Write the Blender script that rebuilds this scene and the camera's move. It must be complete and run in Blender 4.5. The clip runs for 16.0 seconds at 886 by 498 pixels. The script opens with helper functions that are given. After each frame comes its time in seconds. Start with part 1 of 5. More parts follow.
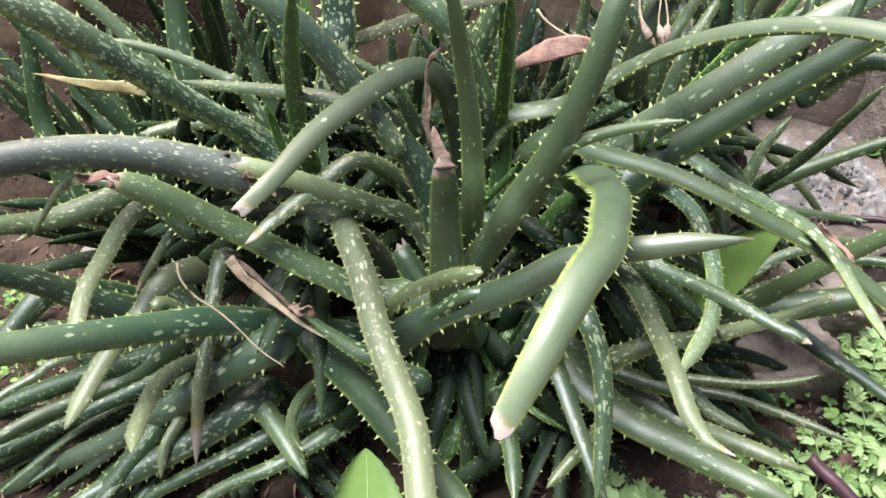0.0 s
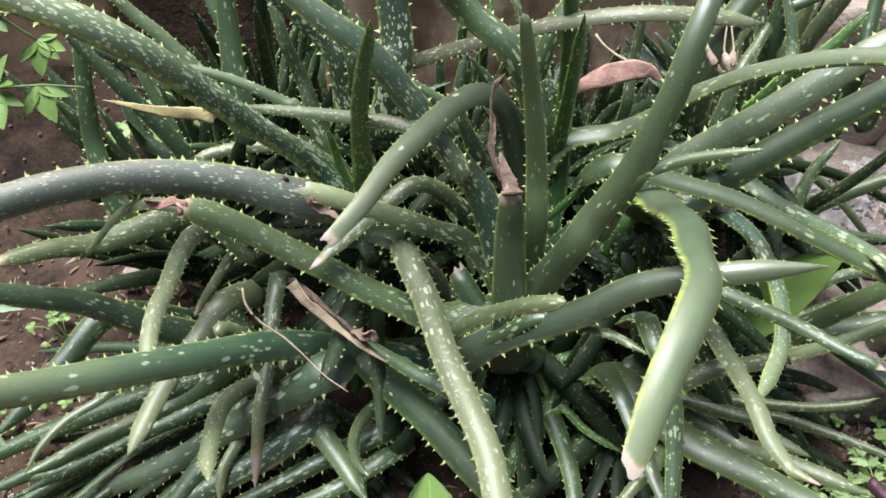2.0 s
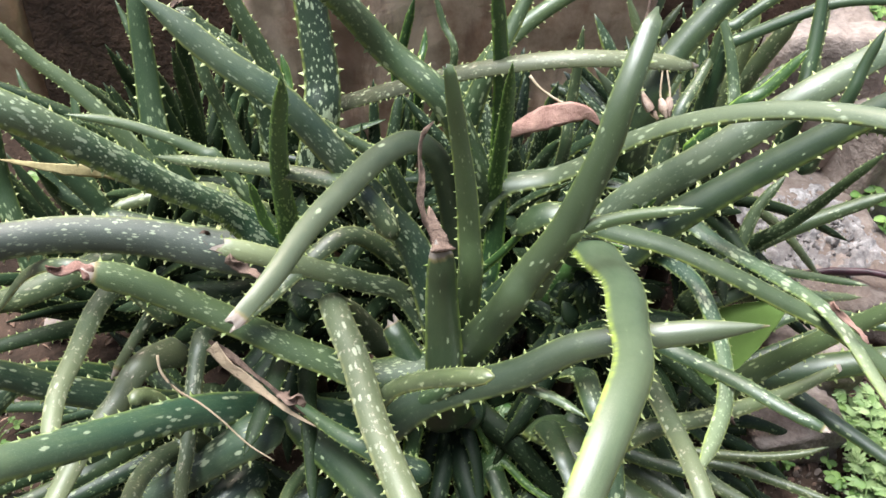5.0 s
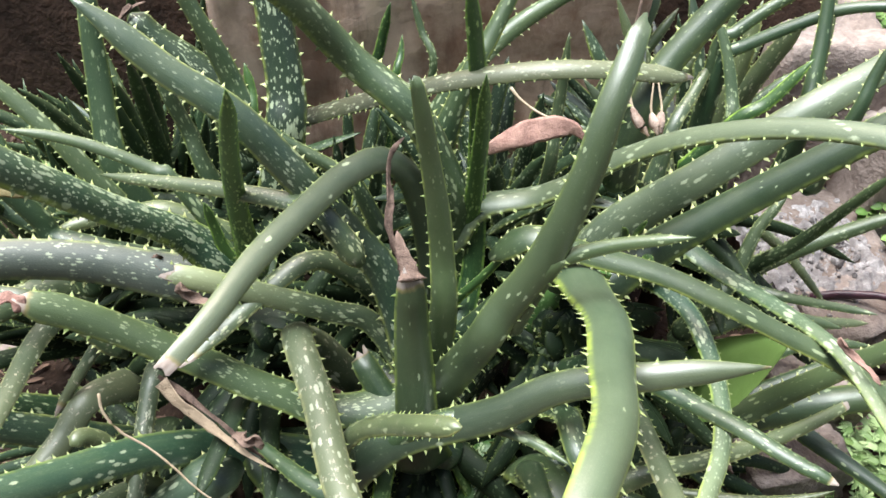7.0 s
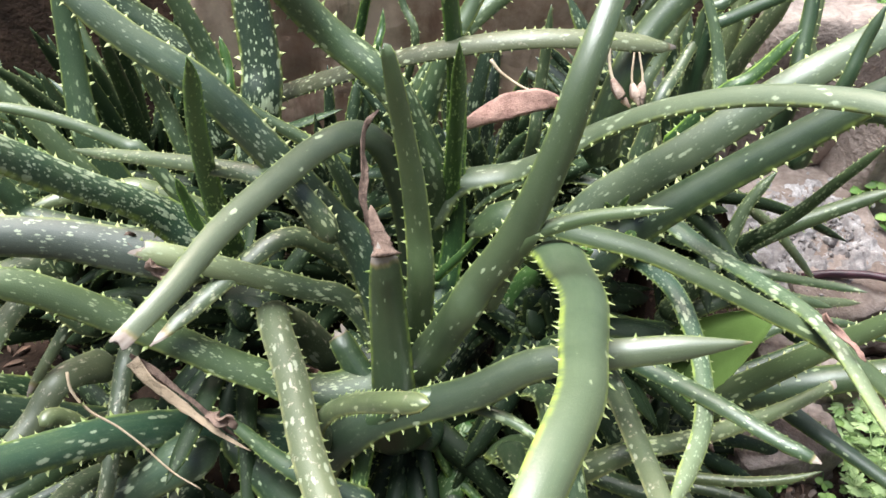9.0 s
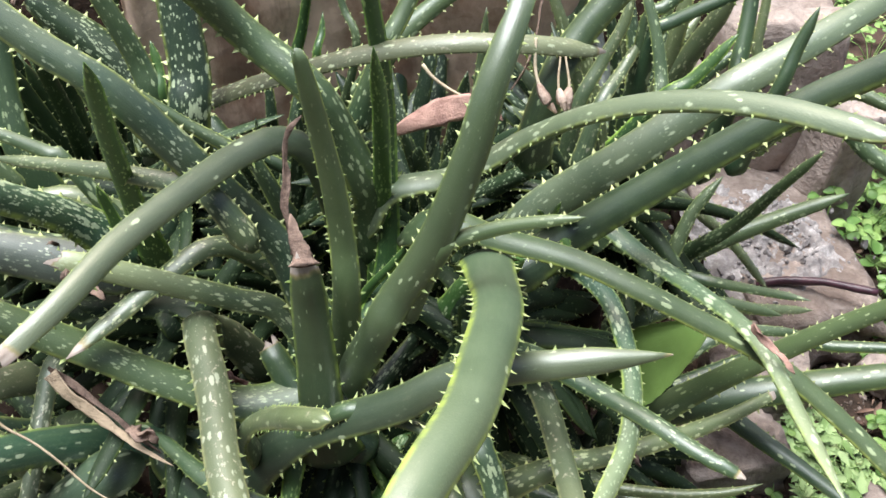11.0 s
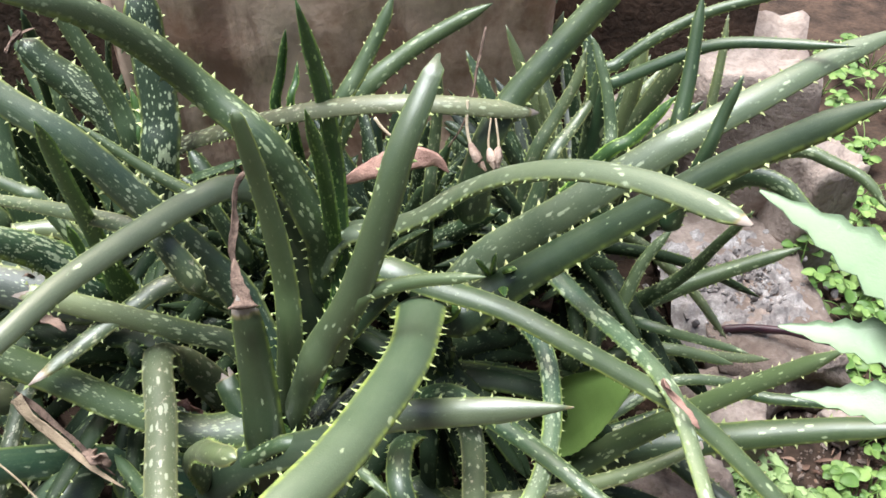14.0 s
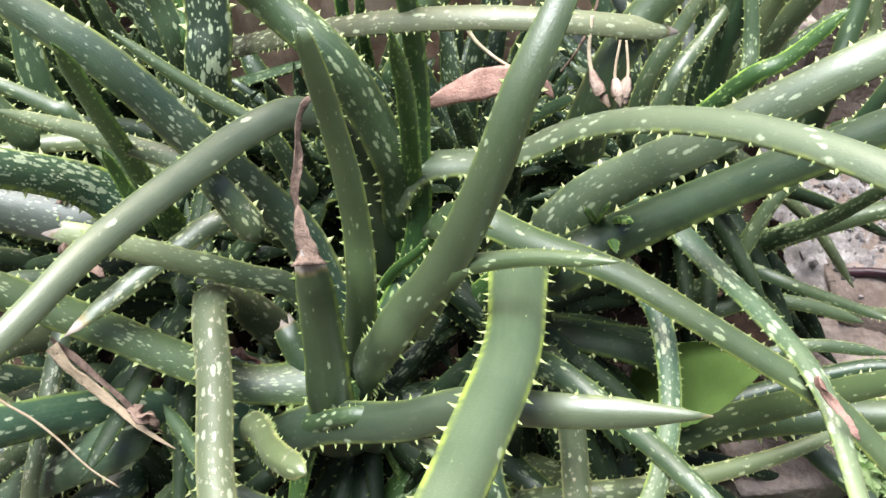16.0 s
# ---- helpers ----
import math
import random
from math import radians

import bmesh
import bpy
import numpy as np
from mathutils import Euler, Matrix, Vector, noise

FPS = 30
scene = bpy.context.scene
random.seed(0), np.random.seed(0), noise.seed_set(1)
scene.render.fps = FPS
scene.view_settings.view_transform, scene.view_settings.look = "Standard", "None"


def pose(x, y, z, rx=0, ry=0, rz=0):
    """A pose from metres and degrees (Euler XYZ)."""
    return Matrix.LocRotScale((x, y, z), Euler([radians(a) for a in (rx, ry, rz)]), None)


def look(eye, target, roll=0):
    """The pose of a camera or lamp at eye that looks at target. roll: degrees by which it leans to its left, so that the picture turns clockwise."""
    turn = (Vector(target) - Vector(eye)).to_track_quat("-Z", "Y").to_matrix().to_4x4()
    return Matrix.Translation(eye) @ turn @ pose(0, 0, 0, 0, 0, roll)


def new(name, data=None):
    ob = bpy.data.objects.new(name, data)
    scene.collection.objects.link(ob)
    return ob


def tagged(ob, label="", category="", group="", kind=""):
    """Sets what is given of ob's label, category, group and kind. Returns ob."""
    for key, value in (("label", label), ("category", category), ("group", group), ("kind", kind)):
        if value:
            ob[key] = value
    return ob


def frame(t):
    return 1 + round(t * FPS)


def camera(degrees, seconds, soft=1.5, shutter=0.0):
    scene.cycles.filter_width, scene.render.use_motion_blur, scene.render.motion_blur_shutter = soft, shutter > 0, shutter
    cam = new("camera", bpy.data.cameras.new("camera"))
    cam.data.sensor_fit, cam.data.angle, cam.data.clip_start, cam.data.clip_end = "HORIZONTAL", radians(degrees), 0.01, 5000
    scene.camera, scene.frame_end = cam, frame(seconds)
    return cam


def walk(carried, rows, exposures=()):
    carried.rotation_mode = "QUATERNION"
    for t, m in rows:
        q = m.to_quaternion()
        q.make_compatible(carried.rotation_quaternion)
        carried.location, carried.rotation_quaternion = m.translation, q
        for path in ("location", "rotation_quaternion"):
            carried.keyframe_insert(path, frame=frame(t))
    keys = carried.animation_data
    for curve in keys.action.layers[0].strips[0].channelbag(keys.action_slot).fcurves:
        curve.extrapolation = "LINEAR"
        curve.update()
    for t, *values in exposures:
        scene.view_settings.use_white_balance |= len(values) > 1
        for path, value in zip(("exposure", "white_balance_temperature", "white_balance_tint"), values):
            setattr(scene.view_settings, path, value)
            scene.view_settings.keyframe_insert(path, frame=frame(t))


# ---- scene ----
cam = camera(55.5, 16.0, soft=1.6)
METRES, EYE, TILT, LEAN, TURN = 1.0, 0.93, -45.0, 0.0, 0.0
ROWS = [
    (0.0, 0.0, 0.0, 0.0, 0.0, 0.0, -0.0),
    (0.5, -0.0042, -0.0421, -0.0123, 0.01, -0.28, -0.05),
    (1.0, -0.0231, -0.0731, -0.0167, -0.42, -0.02, -0.01),
    (1.5, -0.0551, -0.0445, -0.0003, -0.81, 0.47, 0.0),
    (2.0, -0.0748, -0.0018, 0.0172, -0.44, 0.59, 0.05),
    (2.5, -0.0926, -0.0081, 0.0265, 0.03, 0.42, 0.13),
    (3.0, -0.1112, -0.0264, 0.031, -0.91, 0.44, 0.47),
    (3.5, -0.0808, -0.0141, 0.0406, -1.96, 0.74, 0.89),
    (4.0, -0.0577, -0.0002, 0.0514, -2.51, 0.8, 1.18),
    (4.5, -0.0478, 0.0194, 0.0631, -2.82, 0.71, 1.21),
    (7.0, -0.0066, 0.1131, 0.0935, -2.82, 1.1, 1.07),
    (7.5, -0.0198, 0.108, 0.1034, -2.41, 1.67, 1.03),
    (8.0, -0.0343, 0.1105, 0.0857, -2.2, 1.08, 1.0),
    (8.5, -0.0101, 0.1163, 0.0796, -2.35, 0.47, 1.06),
    (9.0, 0.0185, 0.1302, 0.0811, -2.58, 0.35, 1.2),
    (9.5, 0.0494, 0.1442, 0.0828, -2.76, 0.2, 1.3),
    (10.0, 0.0738, 0.152, 0.0832, -2.9, 0.31, 1.33),
    (12.5, 0.0829, 0.0744, 0.0858, -2.76, 0.81, 1.26),
    (13.0, 0.0802, 0.039, 0.0802, -2.19, 0.96, 0.94),
    (13.5, 0.137, 0.058, 0.0902, -1.3, 1.41, 0.37),
    (14.0, 0.1797, 0.0991, 0.1115, 0.17, 1.76, -0.51),
    (14.5, 0.1606, 0.1483, 0.129, 1.18, 1.9, -1.39),
    (15.0, 0.1454, 0.1959, 0.1483, 1.87, 1.15, -2.04),
    (15.5, 0.1369, 0.2158, 0.1722, 2.42, -2.26, -2.22),
    (16.0, 0.1326, 0.233, 0.176, 3.33, -7.33, -2.31),
]
walk(cam, [(t, pose(0, 0, EYE, TILT, LEAN, TURN) @ pose(METRES * x, METRES * y, METRES * z, 90 + pitch, roll, yaw)) for t, x, y, z, yaw, pitch, roll in ROWS],
     exposures=[(0.0, 1.05), (1.5, 0.92), (3.0, 0.88), (4.5, 1.03), (8.0, 1.15), (10.0, 1.08), (13.0, 1.02), (14.5, 1.08), (16.0, 1.26)])

# ---- light ----
world = bpy.data.worlds.new("overcast sky")
scene.world = world
world.use_nodes = True
wn, wl = world.node_tree.nodes, world.node_tree.links
sky = wn.new("ShaderNodeTexSky")
sky.sky_type = 'NISHITA'
sky.sun_disc = False
sky.sun_elevation, sky.sun_rotation = radians(58), radians(-14)
sky.air_density, sky.dust_density, sky.ozone_density = 1.0, 6.0, 0.6
wl.new(sky.outputs[0], wn["Background"].inputs[0])
wn["Background"].inputs[1].default_value = 0.100
sun = new("sun", bpy.data.lights.new("sun", 'SUN'))
sun.data.energy, sun.data.angle, sun.data.color = 4.1, radians(34), (0.93, 0.97, 1.0)
sun.matrix_world = look((-0.45, 0.72, 2.2), (0, 0.6, 0.2))


# ---- helpers for things ----
def part(name, bm, material, parent=None, label="", smooth=True):
    """Link a bmesh as one mesh object under a thing or a part."""
    me = bpy.data.meshes.new(name)
    bm.to_mesh(me)
    bm.free()
    if smooth:
        me.shade_smooth()
    me.materials.append(material)
    ob = new(name, me)
    ob.parent = parent
    if label:
        tagged(ob, label)
    return ob


def raw_part(name, verts, faces, material, parent=None, label="", smooth=True):
    me = bpy.data.meshes.new(name)
    me.from_pydata(verts, [], faces)
    if smooth:
        me.shade_smooth()
    me.materials.append(material)
    ob = new(name, me)
    ob.parent = parent
    if label:
        tagged(ob, label)
    return ob


def thing(name, x, y, z, label, category, group=""):
    ob = new(name)
    ob.empty_display_size = 0.05
    ob.location = (x, y, z)
    return tagged(ob, label, category, group)


# ---- materials ----
class Nodes:
    """A small helper to write node trees in short lines."""

    def __init__(self, name):
        self.mat = bpy.data.materials.new(name)
        self.mat.use_nodes = True
        self.t = self.mat.node_tree
        self.bsdf = self.t.nodes["Principled BSDF"]

    def put(self, socket, value):
        if isinstance(value, bpy.types.NodeSocket):
            self.t.links.new(value, socket)
        elif isinstance(value, tuple) and len(value) == 3 and socket.type == 'RGBA':
            socket.default_value = (*value, 1.0)
        else:
            socket.default_value = value

    def node(self, kind, out=0, **ins):
        n = self.t.nodes.new(kind)
        for k, v in ins.items():
            if k.startswith("i"):
                self.put(n.inputs[int(k[1:])], v)
        return n

    def math(self, op, a, b=0.0, c=None):
        n = self.t.nodes.new("ShaderNodeMath")
        n.operation = op
        self.put(n.inputs[0], a)
        self.put(n.inputs[1], b)
        if c is not None:
            self.put(n.inputs[2], c)
        return n.outputs[0]

    def step(self, x, lo, hi, to_lo=0.0, to_hi=1.0):
        n = self.t.nodes.new("ShaderNodeMapRange")
        n.interpolation_type = 'SMOOTHSTEP'
        for s, v in zip(n.inputs, (x, lo, hi, to_lo, to_hi)):
            self.put(s, v)
        return n.outputs[0]

    def mix(self, f, a, b):
        n = self.t.nodes.new("ShaderNodeMix")
        n.data_type = 'RGBA'
        self.put(n.inputs[0], f)
        self.put(n.inputs[6], a)
        self.put(n.inputs[7], b)
        return n.outputs[2]

    def noise(self, vec, scale, detail=3.0, rough=0.55):
        n = self.t.nodes.new("ShaderNodeTexNoise")
        if vec is not None:
            self.put(n.inputs["Vector"], vec)
        n.inputs["Scale"].default_value = scale
        n.inputs["Detail"].default_value = detail
        n.inputs["Roughness"].default_value = rough
        return n.outputs["Fac"]

    def scaled(self, vec, x, y, z):
        n = self.t.nodes.new("ShaderNodeVectorMath")
        n.operation = 'MULTIPLY'
        self.put(n.inputs[0], vec)
        n.inputs[1].default_value = (x, y, z)
        return n.outputs[0]

    def voronoi(self, vec, scale=1.0, rand=1.0):
        n = self.t.nodes.new("ShaderNodeTexVoronoi")
        self.put(n.inputs["Vector"], vec)
        n.inputs["Scale"].default_value = scale
        n.inputs["Randomness"].default_value = rand
        return n.outputs["Distance"], n.outputs["Color"]

    def attribute(self, name):
        n = self.t.nodes.new("ShaderNodeAttribute")
        n.attribute_name = name
        return n.outputs["Fac"]

    def uv(self):
        n = self.t.nodes.new("ShaderNodeUVMap")
        n.uv_map = "UVMap"
        return n.outputs[0]

    def place(self):
        return self.t.nodes.new("ShaderNodeNewGeometry").outputs["Position"]

    def random(self):
        return self.t.nodes.new("ShaderNodeObjectInfo").outputs["Random"]

    def island(self):
        return self.t.nodes.new("ShaderNodeNewGeometry").outputs["Random Per Island"]

    def red(self, colour):
        n = self.t.nodes.new("ShaderNodeSeparateColor")
        self.put(n.inputs[0], colour)
        return n.outputs[0]

    def bump(self, height, strength, distance):
        n = self.t.nodes.new("ShaderNodeBump")
        n.inputs["Strength"].default_value = strength
        n.inputs["Distance"].default_value = distance
        self.put(n.inputs["Height"], height)
        self.t.links.new(n.outputs[0], self.bsdf.inputs["Normal"])

    def finish(self, colour, rough=0.6, spec=0.5):
        self.put(self.bsdf.inputs["Base Color"], colour)
        self.put(self.bsdf.inputs["Roughness"], rough)
        self.put(self.bsdf.inputs["Specular IOR Level"], spec)
        return self.mat


def aloe_skin(name, deep, pale, spot, spots, scurf, edge=(0.40, 0.47, 0.09), gloss=0.42, wax=0.8, hem=0.80, fade=0.0):
    """Waxy aloe skin: mottled green, lens-shaped pale flecks along the blade, a yellow-green margin and a dried tip."""
    m = Nodes(name)
    deep, pale = ((c[0] * 1.09, c[1], c[2] * 1.09) for c in (deep, pale))
    uv = m.uv()
    dry, rim, along = m.attribute("dry"), m.attribute("rim"), m.attribute("along")
    rnd = m.random()
    big = m.noise(uv, 22.0, 3.0)
    streak = m.noise(m.scaled(uv, 420.0, 26.0, 1.0), 1.0, 2.0)
    tint = m.math('ADD', m.math('MULTIPLY', big, 0.75), m.math('MULTIPLY', rnd, 0.6))
    tint = m.math('ADD', tint, m.math('MULTIPLY', along, 0.35))
    green = m.mix(m.step(tint, 0.35, 1.35), deep, pale)
    green = m.mix(m.math('MULTIPLY', m.step(streak, 0.45, 0.75), 0.25), green, pale)
    green = m.mix(m.math('MULTIPLY', m.step(along, 0.45, 1.0), fade), green, (0.27, 0.31, 0.16))
    # lens-shaped flecks of two sizes in loose bands, and fine pale specks
    ragged = m.t.nodes.new("ShaderNodeVectorMath")
    ragged.operation = 'MULTIPLY_ADD'
    wobble = m.t.nodes.new("ShaderNodeTexNoise")
    m.put(wobble.inputs["Vector"], uv)
    wobble.inputs["Scale"].default_value = 420.0
    m.put(ragged.inputs[0], wobble.outputs["Color"])
    ragged.inputs[1].default_value = (0.0026, 0.0040, 0.0)
    m.put(ragged.inputs[2], uv)
    rag = ragged.outputs[0]
    other = m.math('FRACT', m.math('MULTIPLY', rnd, 7.31))
    grow = m.t.nodes.new("ShaderNodeVectorMath")
    grow.operation = 'SCALE'
    m.put(grow.inputs[0], m.scaled(rag, 232.0, 82.0, 1.0))
    m.put(grow.inputs["Scale"], m.math('MULTIPLY_ADD', other, 0.8, 0.8))
    d1, c1 = m.voronoi(grow.outputs[0])
    band = m.noise(m.scaled(uv, 34.0, 26.0, 1.0), 1.0, 2.0)
    size = m.math('MULTIPLY', m.step(m.math('ADD', m.red(c1), m.math('MULTIPLY', m.math('SUBTRACT', m.math('FRACT', m.math('MULTIPLY', rnd, 3.77)), 0.30), 0.5 * spots)), 1.0 - spots, 1.0, 0.03, 0.52), m.math('MULTIPLY', m.step(band, 0.30, 0.58), m.step(along, 0.25, 1.0, 1.05, 0.72)))
    f1 = m.step(m.math('SUBTRACT', size, d1), -0.05, 0.12)
    d2, c2 = m.voronoi(m.scaled(rag, 430.0, 210.0, 1.0))
    f2 = m.step(m.math('SUBTRACT', m.math('MULTIPLY', m.step(m.red(c2), 1.0 - 0.8 * spots, 1.0), 0.44), d2), -0.06, 0.14)
    speck = m.step(m.noise(m.scaled(uv, 1500.0, 1000.0, 1.0), 1.0, 1.0), 0.62, 0.75)
    fleck = m.math('MAXIMUM', f1, m.math('MULTIPLY', f2, m.math('MULTIPLY', m.math('FRACT', m.math('MULTIPLY', rnd, 5.13)), 1.7 * spots)))
    colour = m.mix(m.math('MULTIPLY', fleck, 0.78), m.mix(m.math('MULTIPLY', speck, 0.22), green, spot), spot)
    # corky scurf on old leaves
    sc = m.noise(m.scaled(uv, 160.0, 90.0, 1.0), 1.0, 5.0, 0.7)
    colour = m.mix(m.math('MULTIPLY', m.step(sc, 0.57, 0.68), scurf), colour, (0.46, 0.42, 0.32))
    # margin
    wob = m.math('ADD', rim, m.math('MULTIPLY', m.math('SUBTRACT', big, 0.5), 0.10))
    colour = m.mix(m.math('MULTIPLY', m.math('MULTIPLY', m.step(wob, hem, hem + 0.17), m.step(m.noise(m.scaled(uv, 60.0, 95.0, 1.0), 1.0, 1.0), 0.36, 0.60, 0.35, 1.5)), m.math('MULTIPLY_ADD', m.math('FRACT', m.math('MULTIPLY', rnd, 9.7)), 0.34, 0.12 + 1.6 * (0.80 - hem))), colour, edge)
    # dried end
    dd = m.math('ADD', dry, m.math('MULTIPLY', m.math('SUBTRACT', m.noise(m.scaled(uv, 120.0, 40.0, 1.0), 1.0, 4.0), 0.5), 0.4))
    dead = m.mix(m.noise(m.scaled(uv, 200.0, 30.0, 1.0), 1.0, 4.0), (0.22, 0.15, 0.11), (0.56, 0.49, 0.43))
    colour = m.mix(m.step(dd, 0.45, 0.60), m.mix(m.step(dd, 0.3, 0.5), colour, (0.24, 0.20, 0.08)), dead)
    rough = m.math('ADD', m.math('ADD', m.math('MULTIPLY', m.noise(m.scaled(uv, 60.0, 25.0, 1.0), 1.0, 4.0), 0.30), gloss - 0.13), m.math('MULTIPLY', m.step(dd, 0.3, 0.6), 0.35))
    m.bump(m.math('ADD', m.math('MULTIPLY', m.noise(m.scaled(uv, 900.0, 500.0, 1.0), 1.0, 2.0), 0.7),
                  m.math('ADD', m.math('MULTIPLY', streak, 0.4), m.math('ADD', m.math('MULTIPLY', m.noise(m.scaled(uv, 150.0, 60.0, 1.0), 1.0, 2.0), 0.45), m.math('MULTIPLY', fleck, 0.3)))), 0.30, 0.0009)
    if wax > 0.5:
        m.bsdf.inputs["Coat Weight"].default_value = 0.16
        m.bsdf.inputs["Coat Roughness"].default_value = 0.36
    return m.finish(colour, rough, wax)


SKIN = {
    "": aloe_skin("aloe skin", (0.013, 0.042, 0.015), (0.085, 0.135, 0.052), (0.36, 0.43, 0.25), 0.70, 0.06),
    "young": aloe_skin("young aloe skin", (0.015, 0.055, 0.013), (0.060, 0.140, 0.030), (0.36, 0.50, 0.18), 0.85, 0.0, (0.36, 0.58, 0.08), 0.42, 0.7, 0.72),
    "fresh": aloe_skin("fresh white-flecked aloe skin", (0.028, 0.095, 0.022), (0.080, 0.180, 0.042), (0.48, 0.58, 0.34), 0.80, 0.0, (0.40, 0.62, 0.08), 0.40, 0.7),
    "old": aloe_skin("old aloe skin", (0.026, 0.054, 0.022), (0.105, 0.145, 0.056), (0.42, 0.46, 0.26), 0.58, 0.45, (0.45, 0.45, 0.15), 0.40),
    # darker copy for filler leaves: the shade between leaves is put into its colour
    "deep": aloe_skin("shade-darkened aloe skin", (0.005, 0.015, 0.006), (0.019, 0.038, 0.014), (0.13, 0.17, 0.09), 0.45, 0.05, (0.10, 0.14, 0.03), 0.55, 0.25),
    "sparse": aloe_skin("finely dotted aloe skin", (0.012, 0.036, 0.013), (0.070, 0.112, 0.040), (0.36, 0.43, 0.24), 0.28, 0.04),
    "scurfy": aloe_skin("scurfy old aloe skin", (0.030, 0.056, 0.026), (0.110, 0.140, 0.066), (0.40, 0.43, 0.31), 0.46, 0.9, (0.36, 0.36, 0.16), 0.46, 0.6, 0.80, 0.5),
    # brighter copy for the forward leaf: skylight on its face is put into the colour
    "pale": aloe_skin("light-brightened olive aloe skin", (0.045, 0.082, 0.036), (0.104, 0.160, 0.080), (0.40, 0.46, 0.28), 0.04, 0.05, (0.40, 0.50, 0.07), 0.44, 0.9, 0.77, 0.25),
    # dimmer copy: shade on leaves turned from the light, put into the colour
    "dimmed": aloe_skin("shade-dimmed olive aloe skin", (0.011, 0.031, 0.012), (0.056, 0.090, 0.036), (0.33, 0.40, 0.24), 0.16, 0.03, (0.30, 0.40, 0.07), 0.38, 0.9),
    # the paler end is a painted sheen, mixed in by fade
    "sheened": aloe_skin("greyish aloe skin with sheen painted towards its end", (0.022, 0.044, 0.022), (0.075, 0.105, 0.054), (0.40, 0.46, 0.30), 0.15, 0.05, (0.34, 0.42, 0.10), 0.38, 1.0, 0.80, 0.22),
    # green skin with a greyish lavender sheen put into its colour
    "plum": aloe_skin("violet-green aloe skin tinted by sheen", (0.024, 0.043, 0.032), (0.100, 0.126, 0.094), (0.40, 0.46, 0.32), 0.55, 0.03, (0.36, 0.42, 0.14), 0.45, 0.9),
    # brown scurfy leaf; the shadow over its base half is also in the colour
    "umber": aloe_skin("brownish old aloe skin with shaded base", (0.020, 0.026, 0.013), (0.064, 0.076, 0.036), (0.38, 0.42, 0.28), 0.50, 0.50, (0.30, 0.32, 0.14), 0.46, 0.7, 0.80, 0.40),
    "fading": aloe_skin("aloe skin bleaching towards its end", (0.016, 0.040, 0.018), (0.075, 0.115, 0.045), (0.40, 0.46, 0.28), 0.66, 0.10, (0.36, 0.42, 0.12), 0.40, 0.8, 0.80, 0.95),
    "streaked": aloe_skin("white-streaked bright aloe skin", (0.024, 0.074, 0.038), (0.120, 0.185, 0.076), (0.46, 0.54, 0.36), 1.3, 0.05, (0.42, 0.54, 0.08), 0.42, 0.8, 0.76, 0.55),
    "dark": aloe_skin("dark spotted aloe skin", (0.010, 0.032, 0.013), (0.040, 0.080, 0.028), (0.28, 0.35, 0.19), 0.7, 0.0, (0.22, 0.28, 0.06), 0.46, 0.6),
    # grey-green leaf colour with the bluish sheen of the sky painted in
    "blue": aloe_skin("blue-grey aloe skin tinted by sky sheen", (0.020, 0.052, 0.026), (0.110, 0.155, 0.080), (0.40, 0.46, 0.31), 0.66, 0.03, (0.36, 0.42, 0.10), 0.38),
    "spotty": aloe_skin("heavily spotted aloe skin", (0.007, 0.024, 0.009), (0.026, 0.056, 0.020), (0.40, 0.47, 0.30), 0.95, 0.0, gloss=0.46, wax=0.7),
}


def plain(name, lo, hi, scale, rough=0.8, bump=0.4, dist=0.002, stretch=(1, 1, 1), random=0.3, spec=0.3, span=(0.28, 0.80)):
    m = Nodes(name)
    p = m.scaled(m.place(), *stretch)
    a = m.noise(p, scale, 5.0, 0.6)
    b = m.noise(p, scale * 7.3, 3.0, 0.6)
    f = m.math('ADD', m.math('MULTIPLY', a, 0.75), m.math('MULTIPLY', b, 0.3))
    f = m.math('ADD', f, m.math('MULTIPLY', m.math('SUBTRACT', m.random(), 0.5), random))
    m.bump(m.math('ADD', a, m.math('MULTIPLY', b, 0.4)), bump, dist)
    return m.finish(m.mix(m.step(f, *span), lo, hi), rough, spec)


TOOTH = plain("tooth horn", (0.20, 0.28, 0.08), (0.50, 0.52, 0.25), 90.0, 0.5, 0.1)
HUSK = plain("withered leaf", (0.050, 0.032, 0.026), (0.27, 0.185, 0.145), 75.0, 0.8, 0.9, 0.003, (1, 1, 1))
PINK_HUSK = plain("pink dry leaf", (0.14, 0.068, 0.056), (0.44, 0.265, 0.215), 70.0, 0.75, 0.9, 0.003)
POD = plain("dried pod", (0.22, 0.13, 0.10), (0.58, 0.45, 0.37), 120.0, 0.8, 0.8, 0.002)
STRAW = plain("straw stalk", (0.36, 0.27, 0.18), (0.66, 0.55, 0.40), 70.0, 0.7)
YELLOWED = plain("yellowed dry leaf", (0.24, 0.19, 0.08), (0.50, 0.42, 0.22), 60.0, 0.7, 0.6, 0.002)
WITHER = plain("half withered leaf", (0.035, 0.022, 0.013), (0.42, 0.32, 0.22), 75.0, 0.75, 0.9, 0.003, span=(0.40, 0.66))
STEM = plain("aloe stem", (0.06, 0.04, 0.025), (0.16, 0.11, 0.07), 40.0, 0.9)
WINE = plain("purple stem", (0.030, 0.010, 0.018), (0.085, 0.032, 0.044), 60.0, 0.45, 0.2, 0.001, spec=0.5)
SOIL = plain("dark brown soil", (0.011, 0.0075, 0.005), (0.100, 0.062, 0.044), 16.0, 0.95, 0.9, 0.008, random=0.0)
STONE = plain("pale stone", (0.14, 0.105, 0.088), (0.42, 0.345, 0.305), 19.0, 0.85, 0.9, 0.008)
